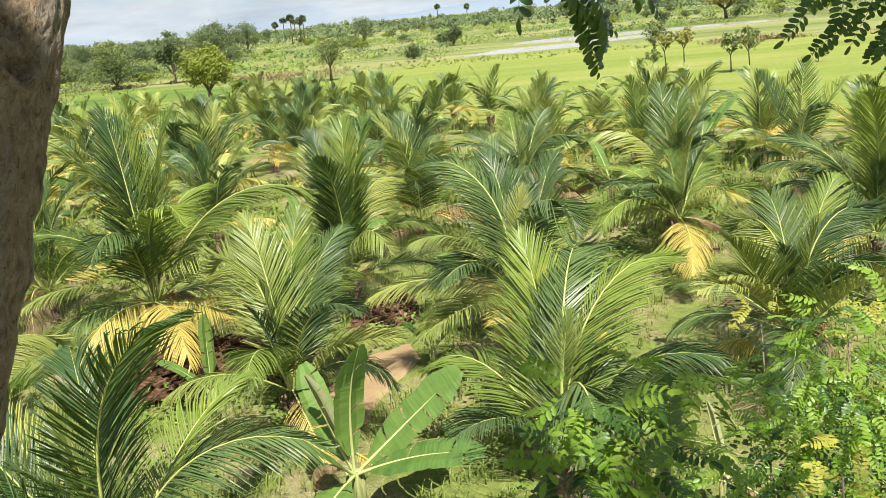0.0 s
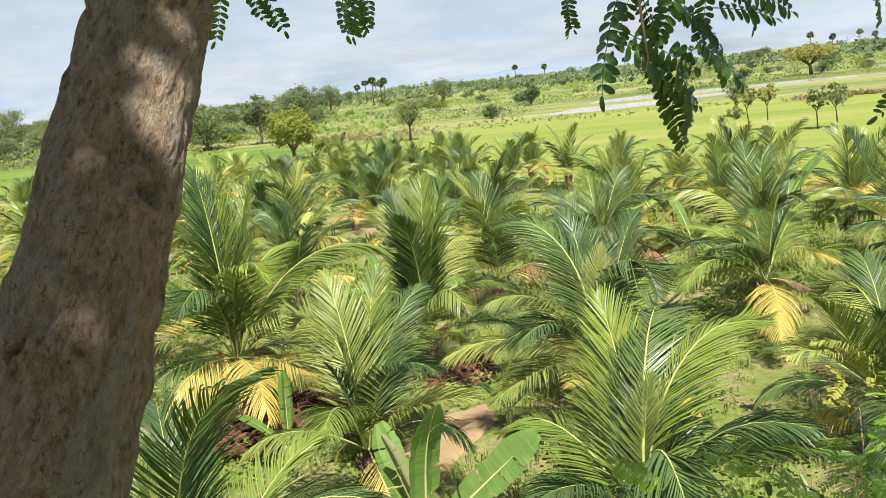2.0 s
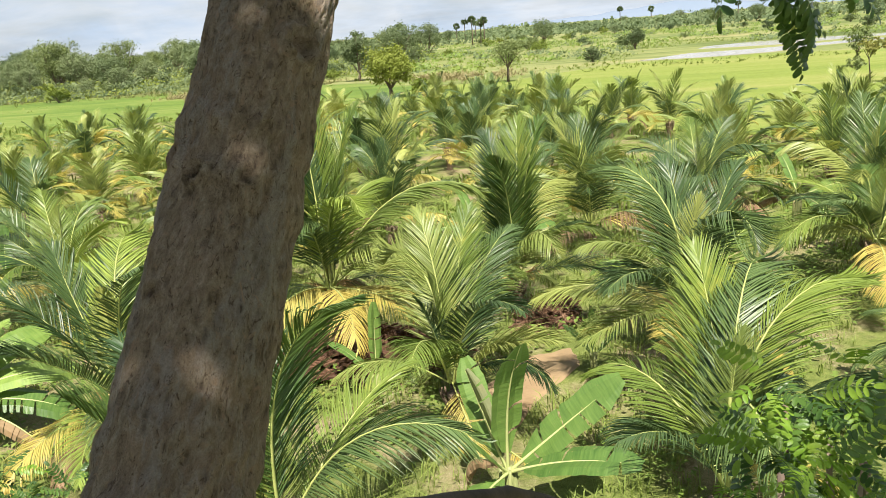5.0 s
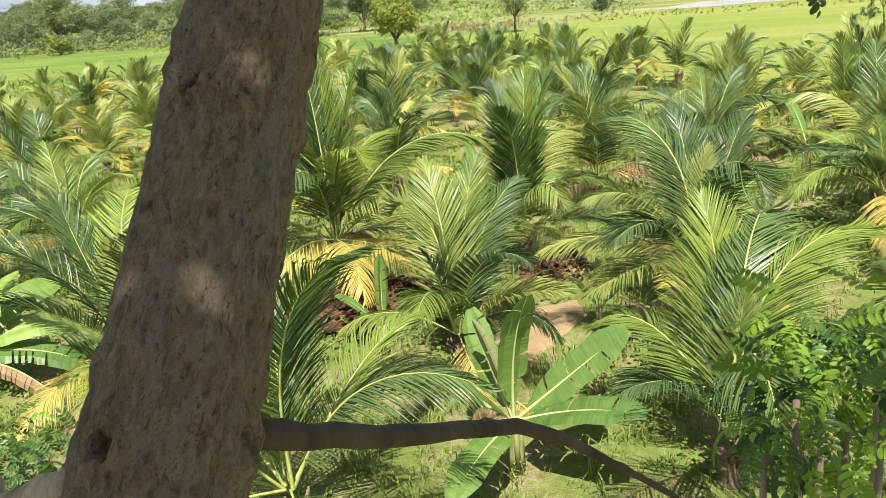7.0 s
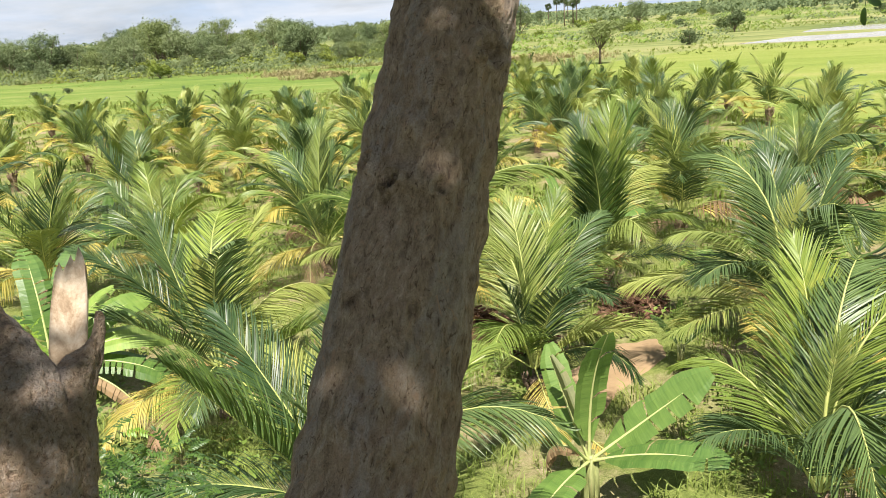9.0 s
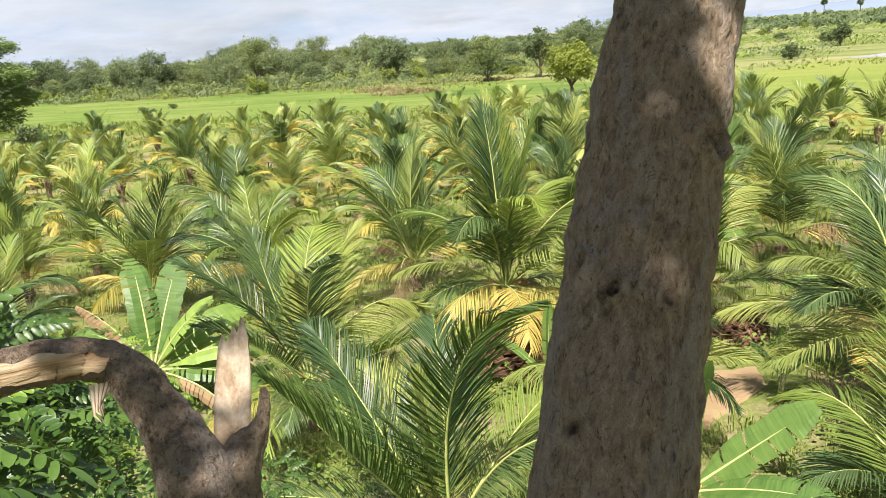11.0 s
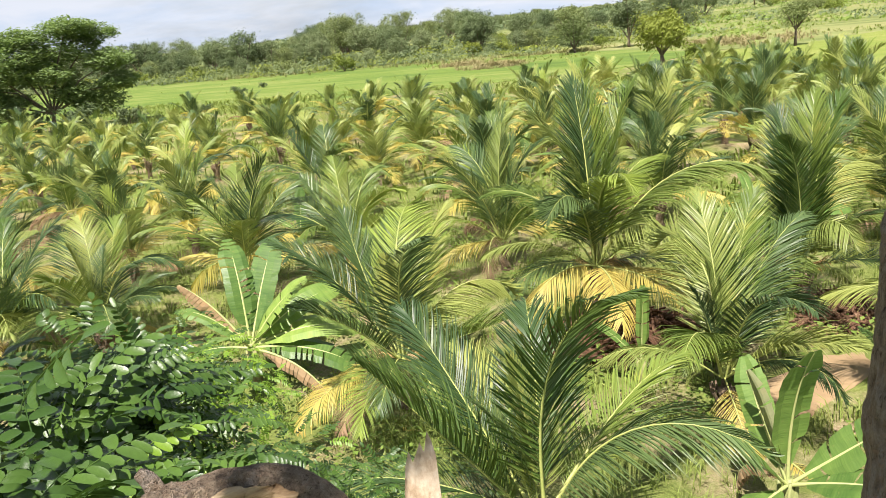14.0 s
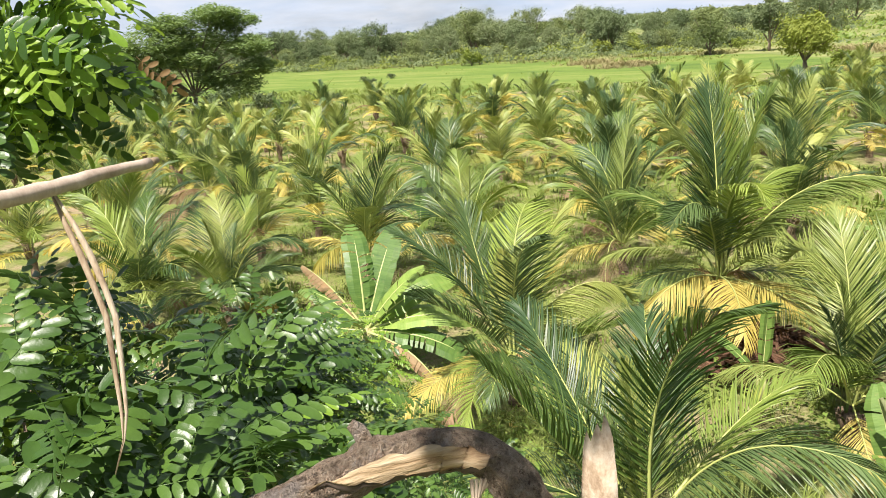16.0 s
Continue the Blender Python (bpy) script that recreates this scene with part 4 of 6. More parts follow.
banana(-18.3, 20.5, 0.7, [(200, 40, 1.5, "leaf", 30, 0), (20, 50, 1.5, "leaf", 30, 0), (100, 75, 1.6, "leaf", 0, 40), (300, 20, 1.5, "worn", 90, 0)])
banana(-15.5, 33.0, 0.8, [(0, 15, 2.0, "leaf", 30, 0), (180, 25, 1.9, "worn", 90, 0), (90, 60, 1.8, "leaf", 30, 20)])
banana(-4.6, 13.9, 0.5, [(95, 74, 1.5, "leaf", 0, 60), (180, 50, 1.2, "leaf", 30, 0)], 0.6, "young banana plant with one upright leaf")
banana(0.8, 20.4, 0.7, [(200, 30, 1.6, "worn", 90, 0), (30, 45, 1.5, "leaf", 30, 0), (300, 30, 1.4, "worn", 90, 0)])


# ---------------------------------------------------------------- trees of the plain
def tree_meshes(height, spread, deep, trunk, seed, mat, clumps=80, leaf=0.3, per=22, flat=1.0, bare=0.3, limbs=7, stems=1):
    """A tapered trunk with limbs, and a crown of leaf clumps round their ends: two meshes."""
    rnd, wood, crown = random.Random(seed), Shape(), Shape()
    mid = height - deep * 0.5
    tips = []
    for st in range(stems):
        off = Vector((rnd.uniform(-0.25, 0.25), rnd.uniform(-0.25, 0.25), 0)) * (stems - 1) * spread * 0.5
        bend = Vector((rnd.uniform(-0.06, 0.06), rnd.uniform(-0.06, 0.06), 0)) * height
        fork = off + bend + Vector((0, 0, height * bare))
        wood.tube([off + Vector((0, 0, -0.2)), off + bend * 0.4 + Vector((0, 0, height * bare * 0.5)), fork], [trunk * 1.3, trunk, trunk * 0.8], 7)
        for i in range(limbs):
            a, u = i * 2.4 + rnd.uniform(-0.4, 0.4), rnd.uniform(0.45, 0.9)
            tip = off + bend + Vector((math.cos(a) * spread * 0.5 * u, math.sin(a) * spread * 0.5 * u, mid + deep * rnd.uniform(-0.25, 0.4)))
            half = fork.lerp(tip, 0.5) + Vector((0, 0, deep * 0.06))
            wood.tube([fork, half, tip], [trunk * 0.5, trunk * 0.32, trunk * 0.08], 5, 0, False)
            tips.append(tip)
    for i in range(clumps):
        if i < len(tips):
            c = tips[i]
        else:
            while True:
                c = Vector((rnd.uniform(-1, 1), rnd.uniform(-1, 1), rnd.uniform(-1, 1)))
                if 0.25 < c.length < 1 and rnd.random() < 0.35 + c.length:
                    break
            dent = 0.72 + 0.45 * noise.noise(c * 1.6 + Vector((seed, 0, 0)))
            c = Vector((c.x * spread * 0.5 * dent, c.y * spread * 0.5 * dent, mid + c.z * deep * 0.5 * dent))
        r = spread * 0.13 * rnd.uniform(0.7, 1.3)
        for k in range(per):
            o = Vector((rnd.gauss(0, 0.42), rnd.gauss(0, 0.42), rnd.gauss(0, 0.42) * 0.7 * flat)) * r
            n = (o.normalized() * 0.5 + Vector((rnd.uniform(-1, 1), rnd.uniform(-1, 1), rnd.uniform(0, 1.3)))).normalized()
            u = n.orthogonal().normalized() * leaf * rnd.uniform(0.6, 1.2)
            w = n.cross(u).normalized() * leaf * 0.45 * rnd.uniform(0.6, 1.2)
            q = c + o
            crown.face([q - u, q + w, q + u, q - w])
    return wood.mesh("trunk", [TREE_BARK]), crown.mesh("crown", [mat], False)


def tree(name, meshes, x, y, label, turn=0.0, size=1.0, group="", category="tree"):
    ob = thing(name, label, category, group, pose(x, y, 0, 0, 0, turn))
    part("trunk", meshes[0], ob, Matrix.Scale(size, 4))
    part("crown", meshes[1], ob, Matrix.Scale(size, 4))
    return ob


def rain_tree(x, y):
    """A wide tree whose leaves lie in flat layers on forked limbs."""
    rnd, wood, crown = random.Random(301), Shape(), Shape()
    right, back = Vector((0.566, 0.825, 0)), Vector((-0.825, 0.566, 0))
    pads = ((-3.6, 9.2, 4.6, 2.0), (2.4, 9.8, 4.2, 1.7), (6.2, 11.2, 2.9, 1.0), (-6.4, 6.6, 3.0, 1.5), (0.0, 6.9, 4.0, 1.1), (5.6, 3.4, 3.4, 1.5), (7.4, 8.0, 2.8, 1.0), (3.4, 12.2, 3.0, 0.8), (-2.0, 11.2, 3.0, 0.9), (-7.6, 8.6, 2.2, 1.0), (8.4, 5.4, 2.2, 0.8), (-4.4, 4.2, 2.6, 1.2), (-6.8, 3.4, 2.4, 1.2), (2.6, 4.6, 2.4, 1.2), (-1.6, 8.4, 3.4, 1.6))
    fork = Vector((0.2, 0, 2.4))
    wood.tube([Vector((0, 0, -0.2)), Vector((-0.1, 0, 1.2)), fork], [0.34, 0.26, 0.22], 8)
    for u, z, rx, rz in pads:
        c = right * u + back * rnd.uniform(-3, 3) + Vector((0, 0, z))
        wood.tube([fork, fork.lerp(c, 0.5) + Vector((0, 0, 0.8)), c - Vector((0, 0, rz * 0.3))], [0.14, 0.09, 0.03], 5, 0, False)
        for k in range(int(115 * rx)):
            a, q = rnd.uniform(0, 6.283), rnd.random() ** 0.6
            lump = c + (right * math.cos(a) + back * math.sin(a)) * rx * q * (1 + 0.3 * noise.noise((a * 1.3, u, z))) + Vector((0, 0, rz * (1.25 - q * q) * rnd.uniform(-1.1, 1.2)))
            for e in range(12):
                o = Vector((rnd.gauss(0, 0.34), rnd.gauss(0, 0.34), rnd.gauss(0, 0.14)))
                n = Vector((rnd.uniform(-0.8, 0.8), rnd.uniform(-0.8, 0.8), 1)).normalized()
                s = n.orthogonal().normalized() * rnd.uniform(0.1, 0.22)
                w = n.cross(s) * 0.6
                crown.face([lump + o - s, lump + o + w, lump + o + s, lump + o - w])
    ob = thing("rain_tree", "wide spreading layered green rain tree beyond the palms", "tree", "", pose(x, y, 0) @ Matrix.Scale(0.88, 4))
    part("trunk", wood.mesh("trunk", [TREE_BARK]), ob)
    part("crown", crown.mesh("crown", [RAIN_LEAF], False), ob)
    return ob


rain_tree(-78.8, 53.8)
tree("tree", tree_meshes(6.0, 4.6, 4.0, 0.16, 302, TREE_MID, 90, 0.16, 26, 1, 0.3), -12.2, 104, "small round tree alone at the field edge")
tree("mango_tree", tree_meshes(6.3, 7.4, 5.4, 0.25, 303, TREE_LIGHT, 170, 0.2, 30, 1, 0.16), -23.8, 89.5, "dense round yellow-green tree at the field edge")
tree("bush", tree_meshes(2.4, 3.4, 2.3, 0.1, 304, TREE_LIGHT, 50, 0.18, 22, 1, 0.05), -19.8, 87.5, "yellow-green bush beside the round tree", category="bush")
tree("tree", tree_meshes(8.6, 6.2, 7.0, 0.25, 305, TREE_DARK, 150, 0.24, 30, 1, 0.14), -39.8, 130, "dark green dense tree behind the field strip")
tree("tree", tree_meshes(6.6, 6.4, 5.8, 0.2, 306, TREE_MID, 110, 0.22, 22, 1, 0.1), -47, 125, "loose light green tree behind the field strip")
tree("tree", tree_meshes(8.2, 7.2, 5.0, 0.22, 307, TREE_MID, 100, 0.24, 22, 1, 0.3), -57, 150, "tall grey-green tree behind the field strip")
tree("sapling", tree_meshes(4.6, 3.0, 3.3, 0.07, 308, TREE_MID, 50, 0.17, 18, 1, 0.3), 26, 93, "slim young tree in the paddy field")
tree("sapling", tree_meshes(4.0, 1.9, 2.0, 0.06, 309, TREE_RUST, 30, 0.16, 18, 1, 0.5, 5), 21.6, 73.6, "slim young tree with rusty crown in the paddy", group="paddy saplings")
tree("sapling", tree_meshes(4.2, 2.1, 1.9, 0.06, 310, TREE_RUST, 30, 0.16, 18, 1, 0.52, 5), 23.1, 73.2, "slim young tree with rusty crown in the paddy", group="paddy saplings")
tree("sapling", tree_meshes(2.7, 1.7, 1.7, 0.05, 311, TREE_MID, 26, 0.15, 16, 1, 0.4, 5), 20.3, 73.0, "short green young tree in the paddy", group="paddy saplings")
tree("sapling", tree_meshes(4.1, 2.3, 2.3, 0.06, 312, TREE_MID, 34, 0.16, 18, 1, 0.42, 5), 27.6, 69.6, "slim leaning young tree in the paddy", group="paddy saplings")
tree("sapling", tree_meshes(3.7, 2.1, 2.2, 0.06, 313, TREE_MID, 32, 0.16, 18, 1, 0.4, 5), 26.1, 69.9, "slim leaning young tree in the paddy", group="paddy saplings")
tree("sapling", tree_meshes(1.6, 1.5, 1.3, 0.04, 314, TREE_MID, 20, 0.14, 16, 1, 0.15, 5), 35.1, 72.8, "small green bush in the paddy", group="paddy saplings")
tree("tree", tree_meshes(5.4, 5.0, 4.8, 0.2, 315, TREE_DARK, 70, 0.26, 18, 1, 0.05), 6.6, 181, "dark round tree beside the ponds")
tree("tree", tree_meshes(7.6, 15, 4.2, 0.4, 316, TREE_RUST, 120, 0.4, 20, 0.5, 0.3, 10), 74, 202, "flat wide yellowish tree on the far meadow")
tree("bush", tree_meshes(2.6, 4.4, 2.5, 0.15, 317, TREE_DARK, 50, 0.24, 18, 1, 0.05), -2, 140, "dark green bush beyond the paddy", category="bush")

WOODS = [tree_meshes(8.5, 8.5, 7.0, 0.22, 330 + k, m, 95, 0.20, 46, 1, 0.06) for k, m in enumerate((TREE_MID, TREE_DARK, FAR_HAZE_LEAF, TREE_LIGHT, FAR_HAZE_LEAF))]
SHRUBS = [tree_meshes(2.2, 3.6, 2.2, 0.1, 350 + k, m, 40, 0.17, 24, 1, 0.05, 4) for k, m in enumerate((TREE_MID, TREE_DARK, TREE_LIGHT))]


def palmyra_meshes(height, seed):
    rnd, wood, crown = random.Random(seed), Shape(), Shape()
    wood.tube([(0, 0, -0.2), (0.1, 0, height * 0.5), (0.0, 0.1, height - 0.9)], [0.3, 0.22, 0.2], 7)
    for i in range(46):
        d = Vector((rnd.gauss(0, 1), rnd.gauss(0, 1), rnd.gauss(0.2, 0.8))).normalized()
        c = Vector((0, 0.1, height - 1.0)) + d * rnd.uniform(0.6, 1.25)
        u = d.orthogonal().normalized()
        w = d.cross(u)
        for k in range(9):
            a = -1.9 + 3.8 * k / 8
            tip = c + (d * math.cos(a) + u * math.sin(a)) * 1.15 + Vector((0, 0, -0.15))
            side = (d * -math.sin(a) + u * math.cos(a)) * 0.1 + w * 0.03
            crown.face([c, c.lerp(tip, 0.6) - side, tip, c.lerp(tip, 0.6) + side])
    return wood.mesh("trunk", [TREE_BARK]), crown.mesh("crown", [TREE_DARK], False)


PALMYRAS = [palmyra_meshes(11.5, 70), palmyra_meshes(9.6, 71)]


def scatter_far():
    r = random.Random(5)
    # the belt of trees on the far side of the green strip
    for i in range(175):
        q = r.random()
        x, y = -330 + 290 * q, 118 + 60 * (1 - abs(q - 0.55)) * 0.5 + r.random() ** 1.4 * 120
        if x > -62 and y < 150:
            y += 50
        k = r.choice((0, 1, 2, 4, 2, 4))
        tree("tree", WOODS[k], x, y, "tree in the wooded belt behind the fields", r.uniform(0, 360), (0.42 + 0.8 * r.random() ** 1.5) * (1.22 if x < -110 else 1.05), "wooded belt")
    for i in range(110):
        q = r.random()
        x, y = -300 + 255 * q, 134 + r.uniform(0, 30)
        tree("bush", SHRUBS[r.randrange(3)], x, y, "bush at the foot of the wooded belt", r.uniform(0, 360), r.uniform(0.7, 1.5), "belt bushes", "bush")
    for i in range(75):
        x, y = -290 + 232 * r.random(), 138 + r.uniform(0, 42)
        tree("tree", WOODS[r.choice((0, 1, 1, 2))], x, y, "small dark tree in front of the wooded belt", r.uniform(0, 360), r.uniform(0.28, 0.72), "wooded belt")
    # scrub and trees on the meadow towards the horizon
    for i in range(230):
        d, a = 150 + 420 * r.random(), radians(r.uniform(-38, 38))
        x, y = d * math.sin(a), d * math.cos(a)
        if (inside(x, y, [(-5, 120), (70, 100), (200, 40), (260, 100), (100, 185), (0, 185)])) or d < 190 and x > -60:
            continue
        tree("bush", SHRUBS[r.randrange(3)], x, y, "bush on the rough meadow", r.uniform(0, 360), r.uniform(0.6, 1.6), "meadow bushes", "bush")
    for i in range(105):
        d, a = 300 + 420 * r.random(), radians(r.uniform(-40, 42))
        tree("tree", WOODS[r.choice((0, 2, 4, 2, 4))], d * math.sin(a), d * math.cos(a), "tree on the far side of the meadow", r.uniform(0, 360), r.uniform(0.55, 1.15), "horizon trees")
    for x, y, k, f in ((-55, 348, 0, 1.0), (-52, 352, 1, 1.05), (-50, 349, 0, 0.95), (-87, 350, 0, 0.95), (-97, 380, 1, 1), (-70, 420, 0, 1), (-75, 424, 1, 1), (-66, 430, 0, 0.9), (-104, 340, 1, 0.9), (66, 520, 0, 1.1), (75, 500, 1, 1.1), (90, 510, 0, 1), (101, 480, 1, 1.1), (112, 490, 0, 1.1), (190, 520, 0, 1.2), (205, 525, 1, 1.2), (215, 510, 0, 1.1), (228, 520, 1, 1.1), (240, 500, 0, 1), (140, 560, 0, 1.2), (30, 560, 1, 1.2), (10, 540, 0, 1.1)):
        tree("palmyra_palm", PALMYRAS[k], x, y, "tall palmyra palm on the horizon", r.uniform(0, 360), f, "palmyra palms", "palm")


scatter_far()
for x, y, f in ((-74.5, 54.0, 1.5), (-71.5, 57.5, 1.1), (-79.5, 51.0, 1.6), (-83.5, 49.0, 1.3)):
    tree("bush", SHRUBS[1], x, y, "dense dark green bush under the wide tree", x * 41, f, "bushes under the tree", "bush")
for x, y, f in ((-82.7, 86.6, 0.55), (-90.0, 99.1, 0.45), (-69.1, 65.9, 0.60), (-90.2, 93.0, 0.50)):
    tree("bush", SHRUBS[1], x, y, "small dark bush on the green field strip", x * 37, f, "field bushes", "bush")


def far_woods(name, spots, mats, label, seed, per=16, leaf=1.0):
    """Distant wood too small to tell its trees apart: loose leaf clumps on the ground, in one mesh."""
    rnd, s = random.Random(seed), Shape()
    for x, y, h, w in spots:
        tone = rnd.randrange(len(mats))
        for k in range(per):
            q = rnd.random() ** 0.8
            c = Vector((x + rnd.gauss(0, 0.5) * w * (1.1 - 0.6 * q), y + rnd.gauss(0, 0.5) * w, 0.2 + h * q))
            n = Vector((rnd.uniform(-1, 1), rnd.uniform(-1.2, 0.6), rnd.uniform(0, 1.2))).normalized()
            u = n.orthogonal().normalized() * w * leaf * rnd.uniform(0.07, 0.14)
            v = n.cross(u) * rnd.uniform(0.5, 0.9)
            s.face([c - u, c + v, c + u, c - v], tone)
    return tagged(new(name, s.mesh(name, mats, False)), label, "woods", kind="stuff")


def grow_woods():
    r, belt, rim = random.Random(15), [], []
    for i in range(1500):
        q = r.random()
        x = -340 + 296 * q
        y = 137 + r.random() ** 1.2 * 70 + (14 if x > -66 else 0)
        back = (y - 137) / 70
        belt.append((x, y, r.uniform(0.9, 2.3 + 1.5 * back) * (1 + 0.8 * noise.noise((x * 0.06, y * 0.06, 0)) + 0.7 * noise.noise((x * 0.22, y * 0.22, 5.0))), r.uniform(1.8, 4.6)))
    for i in range(300):
        x = -260 + 205 * r.random()
        belt.append((x, r.uniform(127, 139), r.uniform(0.5, 1.3), r.uniform(2.0, 4.0)))
    far_woods("scrub", belt, [TREE_MID, FAR_HAZE_LEAF, TREE_DARK, TREE_DARK, TREE_LIGHT], "dense green scrub in the wooded belt", 16, 60, 0.6)
    for i in range(2300):
        d, a = r.uniform(380, 950), radians(r.uniform(-62, 50))
        x, y = d * math.sin(a), d * math.cos(a)
        rim.append((x, y, r.uniform(2.5, 8.0) * (0.6 + 0.8 * abs(noise.noise((a * 9, d * 0.004, 2)))), r.uniform(5, 10)))
    far_woods("far_trees", rim, [FAR_HAZE_LEAF, TREE_DARK], "far hazy tree line on the horizon", 17, 34)
    meadow = []
    while len(meadow) < 1300:
        x, y = r.uniform(-80, 230), r.uniform(122, 360)
        if inside(x, y, [(-5, 120), (2, 126), (24, 127), (62, 104), (180, 40), (260, 60), (180, 150), (95, 182), (70, 180), (12, 180)]) or noise.noise((x * 0.035, y * 0.06, 6.0)) < -0.02 or x < -40 and y < 150:
            continue
        meadow.append((x, y, r.uniform(0.3, 1.3) * (1.8 if r.random() < 0.12 else 1), r.uniform(1.4, 3.6)))
    far_woods("meadow_scrub", meadow, [FAR_HAZE_LEAF, WEED, GRASS], "low green scrub and tall weeds on the meadow", 18, 26)


grow_woods()


def tufts(name, spots, mat, label, seed, blade=(0.25, 0.6), count=7, wide=0.025, lean=0.5):
    """Grass: bent blades in tufts, all in one mesh."""
    rnd, s = random.Random(seed), Shape()
    for x, y, z, f in spots:
        for k in range(count):
            a, h = rnd.uniform(0, 6.283), rnd.uniform(*blade) * f
            foot = Vector((x + rnd.gauss(0, 0.1 * f), y + rnd.gauss(0, 0.1 * f), z - 0.03))
            d = Vector((math.cos(a) * lean * rnd.random(), math.sin(a) * lean * rnd.random(), 1)).normalized()
            mid = foot + d * h * 0.6
            tip = mid + (d + Vector((math.cos(a) * 0.7, math.sin(a) * 0.7, -0.5))).normalized() * h * 0.5
            s.blade([foot, mid, tip], wide * f, Vector((-math.sin(a), math.cos(a), 0)), 0)
    return tagged(new(name, s.mesh(name, [mat], False)), label, "grass", kind="stuff")


def grow_grass():
    r, near, wide = random.Random(21), [], []
    puddle = [(-2.9, 12.9), (-1.9, 12.6), (-1.5, 14.2), (-0.6, 15.9), (-0.9, 17.0), (-1.9, 16.4), (-2.6, 15.0)]
    for i in range(15000):
        x, y = r.uniform(-26, 16), 5 + 27 * r.random() ** 1.3
        if noise.noise((x * 0.5, y * 0.5, 7.0)) + 0.5 * noise.noise((x * 1.7, y * 1.7, 1.0)) < -0.12 or inside(x, y, puddle):
            continue
        near.append((x, y, land_z(x, y), r.uniform(0.4, 1.0)))
    tufts("grass", near, GRASS, "green and straw weeds between the palms", 22, count=6)
    for i in range(6000):
        x, y = r.uniform(-80, 30), r.uniform(24, 72)
        if noise.noise((x * 0.2, y * 0.2, 3.0)) > -0.15 and inside(x, y, ORCHARD):
            wide.append((x, y, land_z(x, y), r.uniform(1.0, 2.0)))
    tufts("grass", wide, GRASS, "weeds and grass between the far palms", 23, count=5, wide=0.05)
    dry = []
    for cx, cy, rx, ry, n in ((-53, 107, 4, 3.5, 900), (-18, 119, 6, 9, 420), (-27, 124, 6, 8, 460), (44, 110, 6, 3.5, 600), (66, 104, 8, 4, 700), (-62, 116, 4, 3.5, 380)):
        for i in range(n):
            x, y = cx + rx * r.gauss(0, 0.5), cy + ry * r.gauss(0, 0.5)
            if noise.noise((x * 0.25, y * 0.25, 4.0)) > -0.1:
                dry.append((x, y, 0, r.uniform(1.0, 2.3)))
    tufts("reeds", dry, REED, "pinkish-brown dry reeds along the field edge", 24, count=7, wide=0.04, lean=0.9)
    edge = []
    for i in range(4200):
        x = r.uniform(-240, -44)
        y = 128 + 8 * math.sin(math.pi * (x + 240) / 190) + r.gauss(0, 3.5)
        if noise.noise((x * 0.04, y * 0.15, 12.0)) > -0.12:
            edge.append((x, y, 0, r.uniform(0.8, 2.0)))
    tufts("rough_grass", edge, OLIVE_GRASS, "rough olive grass at the foot of the wooded belt", 27, count=5, wide=0.07, lean=0.9)
    fringe = []
    while len(fringe) < 3600:
        x, y = r.uniform(-96, -6), r.uniform(40, 78)
        if not inside(x, y, ORCHARD) and noise.noise((x * 0.12, y * 0.12, 8.0)) > -0.2 and y > 28 - 0.45 * x - (14 if x < -60 else 0):
            fringe.append((x, y, land_z(x, y), r.uniform(0.8, 1.9)))
    tufts("grass", fringe, GRASS, "uneven green grass between the palms and the field", 28, count=5, wide=0.06, lean=0.8)
    green = []
    for i in range(8000):
        x, y = r.uniform(-70, 90), 112 + 110 * r.random() ** 1.1
        if inside(x, y, [(2, 128), (22, 127), (62, 106), (90, 150), (85, 180), (10, 180)]) or noise.noise((x * 0.07, y * 0.07, 9.0)) < -0.05:
            continue
        green.append((x, y, 0, r.uniform(0.5, 1.3)))
    tufts("tall_grass", green, GRASS, "tall green grass beyond the paddy field", 25, count=5, wide=0.1, lean=0.8)
    rough = []
    for i in range(1300):
        x, y = r.uniform(-230, -40), r.uniform(66, 138)
        if noise.noise((x * 0.05, y * 0.09, 2.0)) > 0.08:
            rough.append((x, y, 0, r.uniform(0.4, 1.0)))
    tufts("field_grass", rough, GRASS, "uneven grass on the green field strip", 26, count=4, wide=0.1, lean=0.9)


grow_grass()


def weeds():
    """Low broad-leaved weeds between the palms, in one mesh."""
    r, s = random.Random(31), Shape()
    for i in range(11000):
        near = i < 6000
        x, y = (r.uniform(-24, 14), 6 + 26 * r.random()) if near else (r.uniform(-75, 28), r.uniform(22, 64))
        if noise.noise((x * 0.33, y * 0.33, 12.0)) < -0.08 or inside(x, y, mud_edge) or not near and not inside(x, y, ORCHARD):
            continue
        h, z = r.uniform(0.15, 0.6), land_z(x, y)
        for k in range(7):
            a, q = r.uniform(0, 6.283), r.random()
            c = Vector((x + r.gauss(0, 0.16), y + r.gauss(0, 0.16), z + h * q))
            d = Vector((math.cos(a), math.sin(a), r.uniform(-0.3, 0.7))).normalized() * r.uniform(0.06, 0.15) * (1 if near else 1.6)
            w = d.cross(Vector((0, 0, 1))).normalized() * d.length * 0.42
            s.face([c, c + d * 0.5 + w, c + d - Vector((0, 0, 0.03)), c + d * 0.5 - w])
    return tagged(new("weeds", s.mesh("weeds", [WEED], False)), "low bright green weeds between the palms", "weeds", kind="stuff")


weeds()


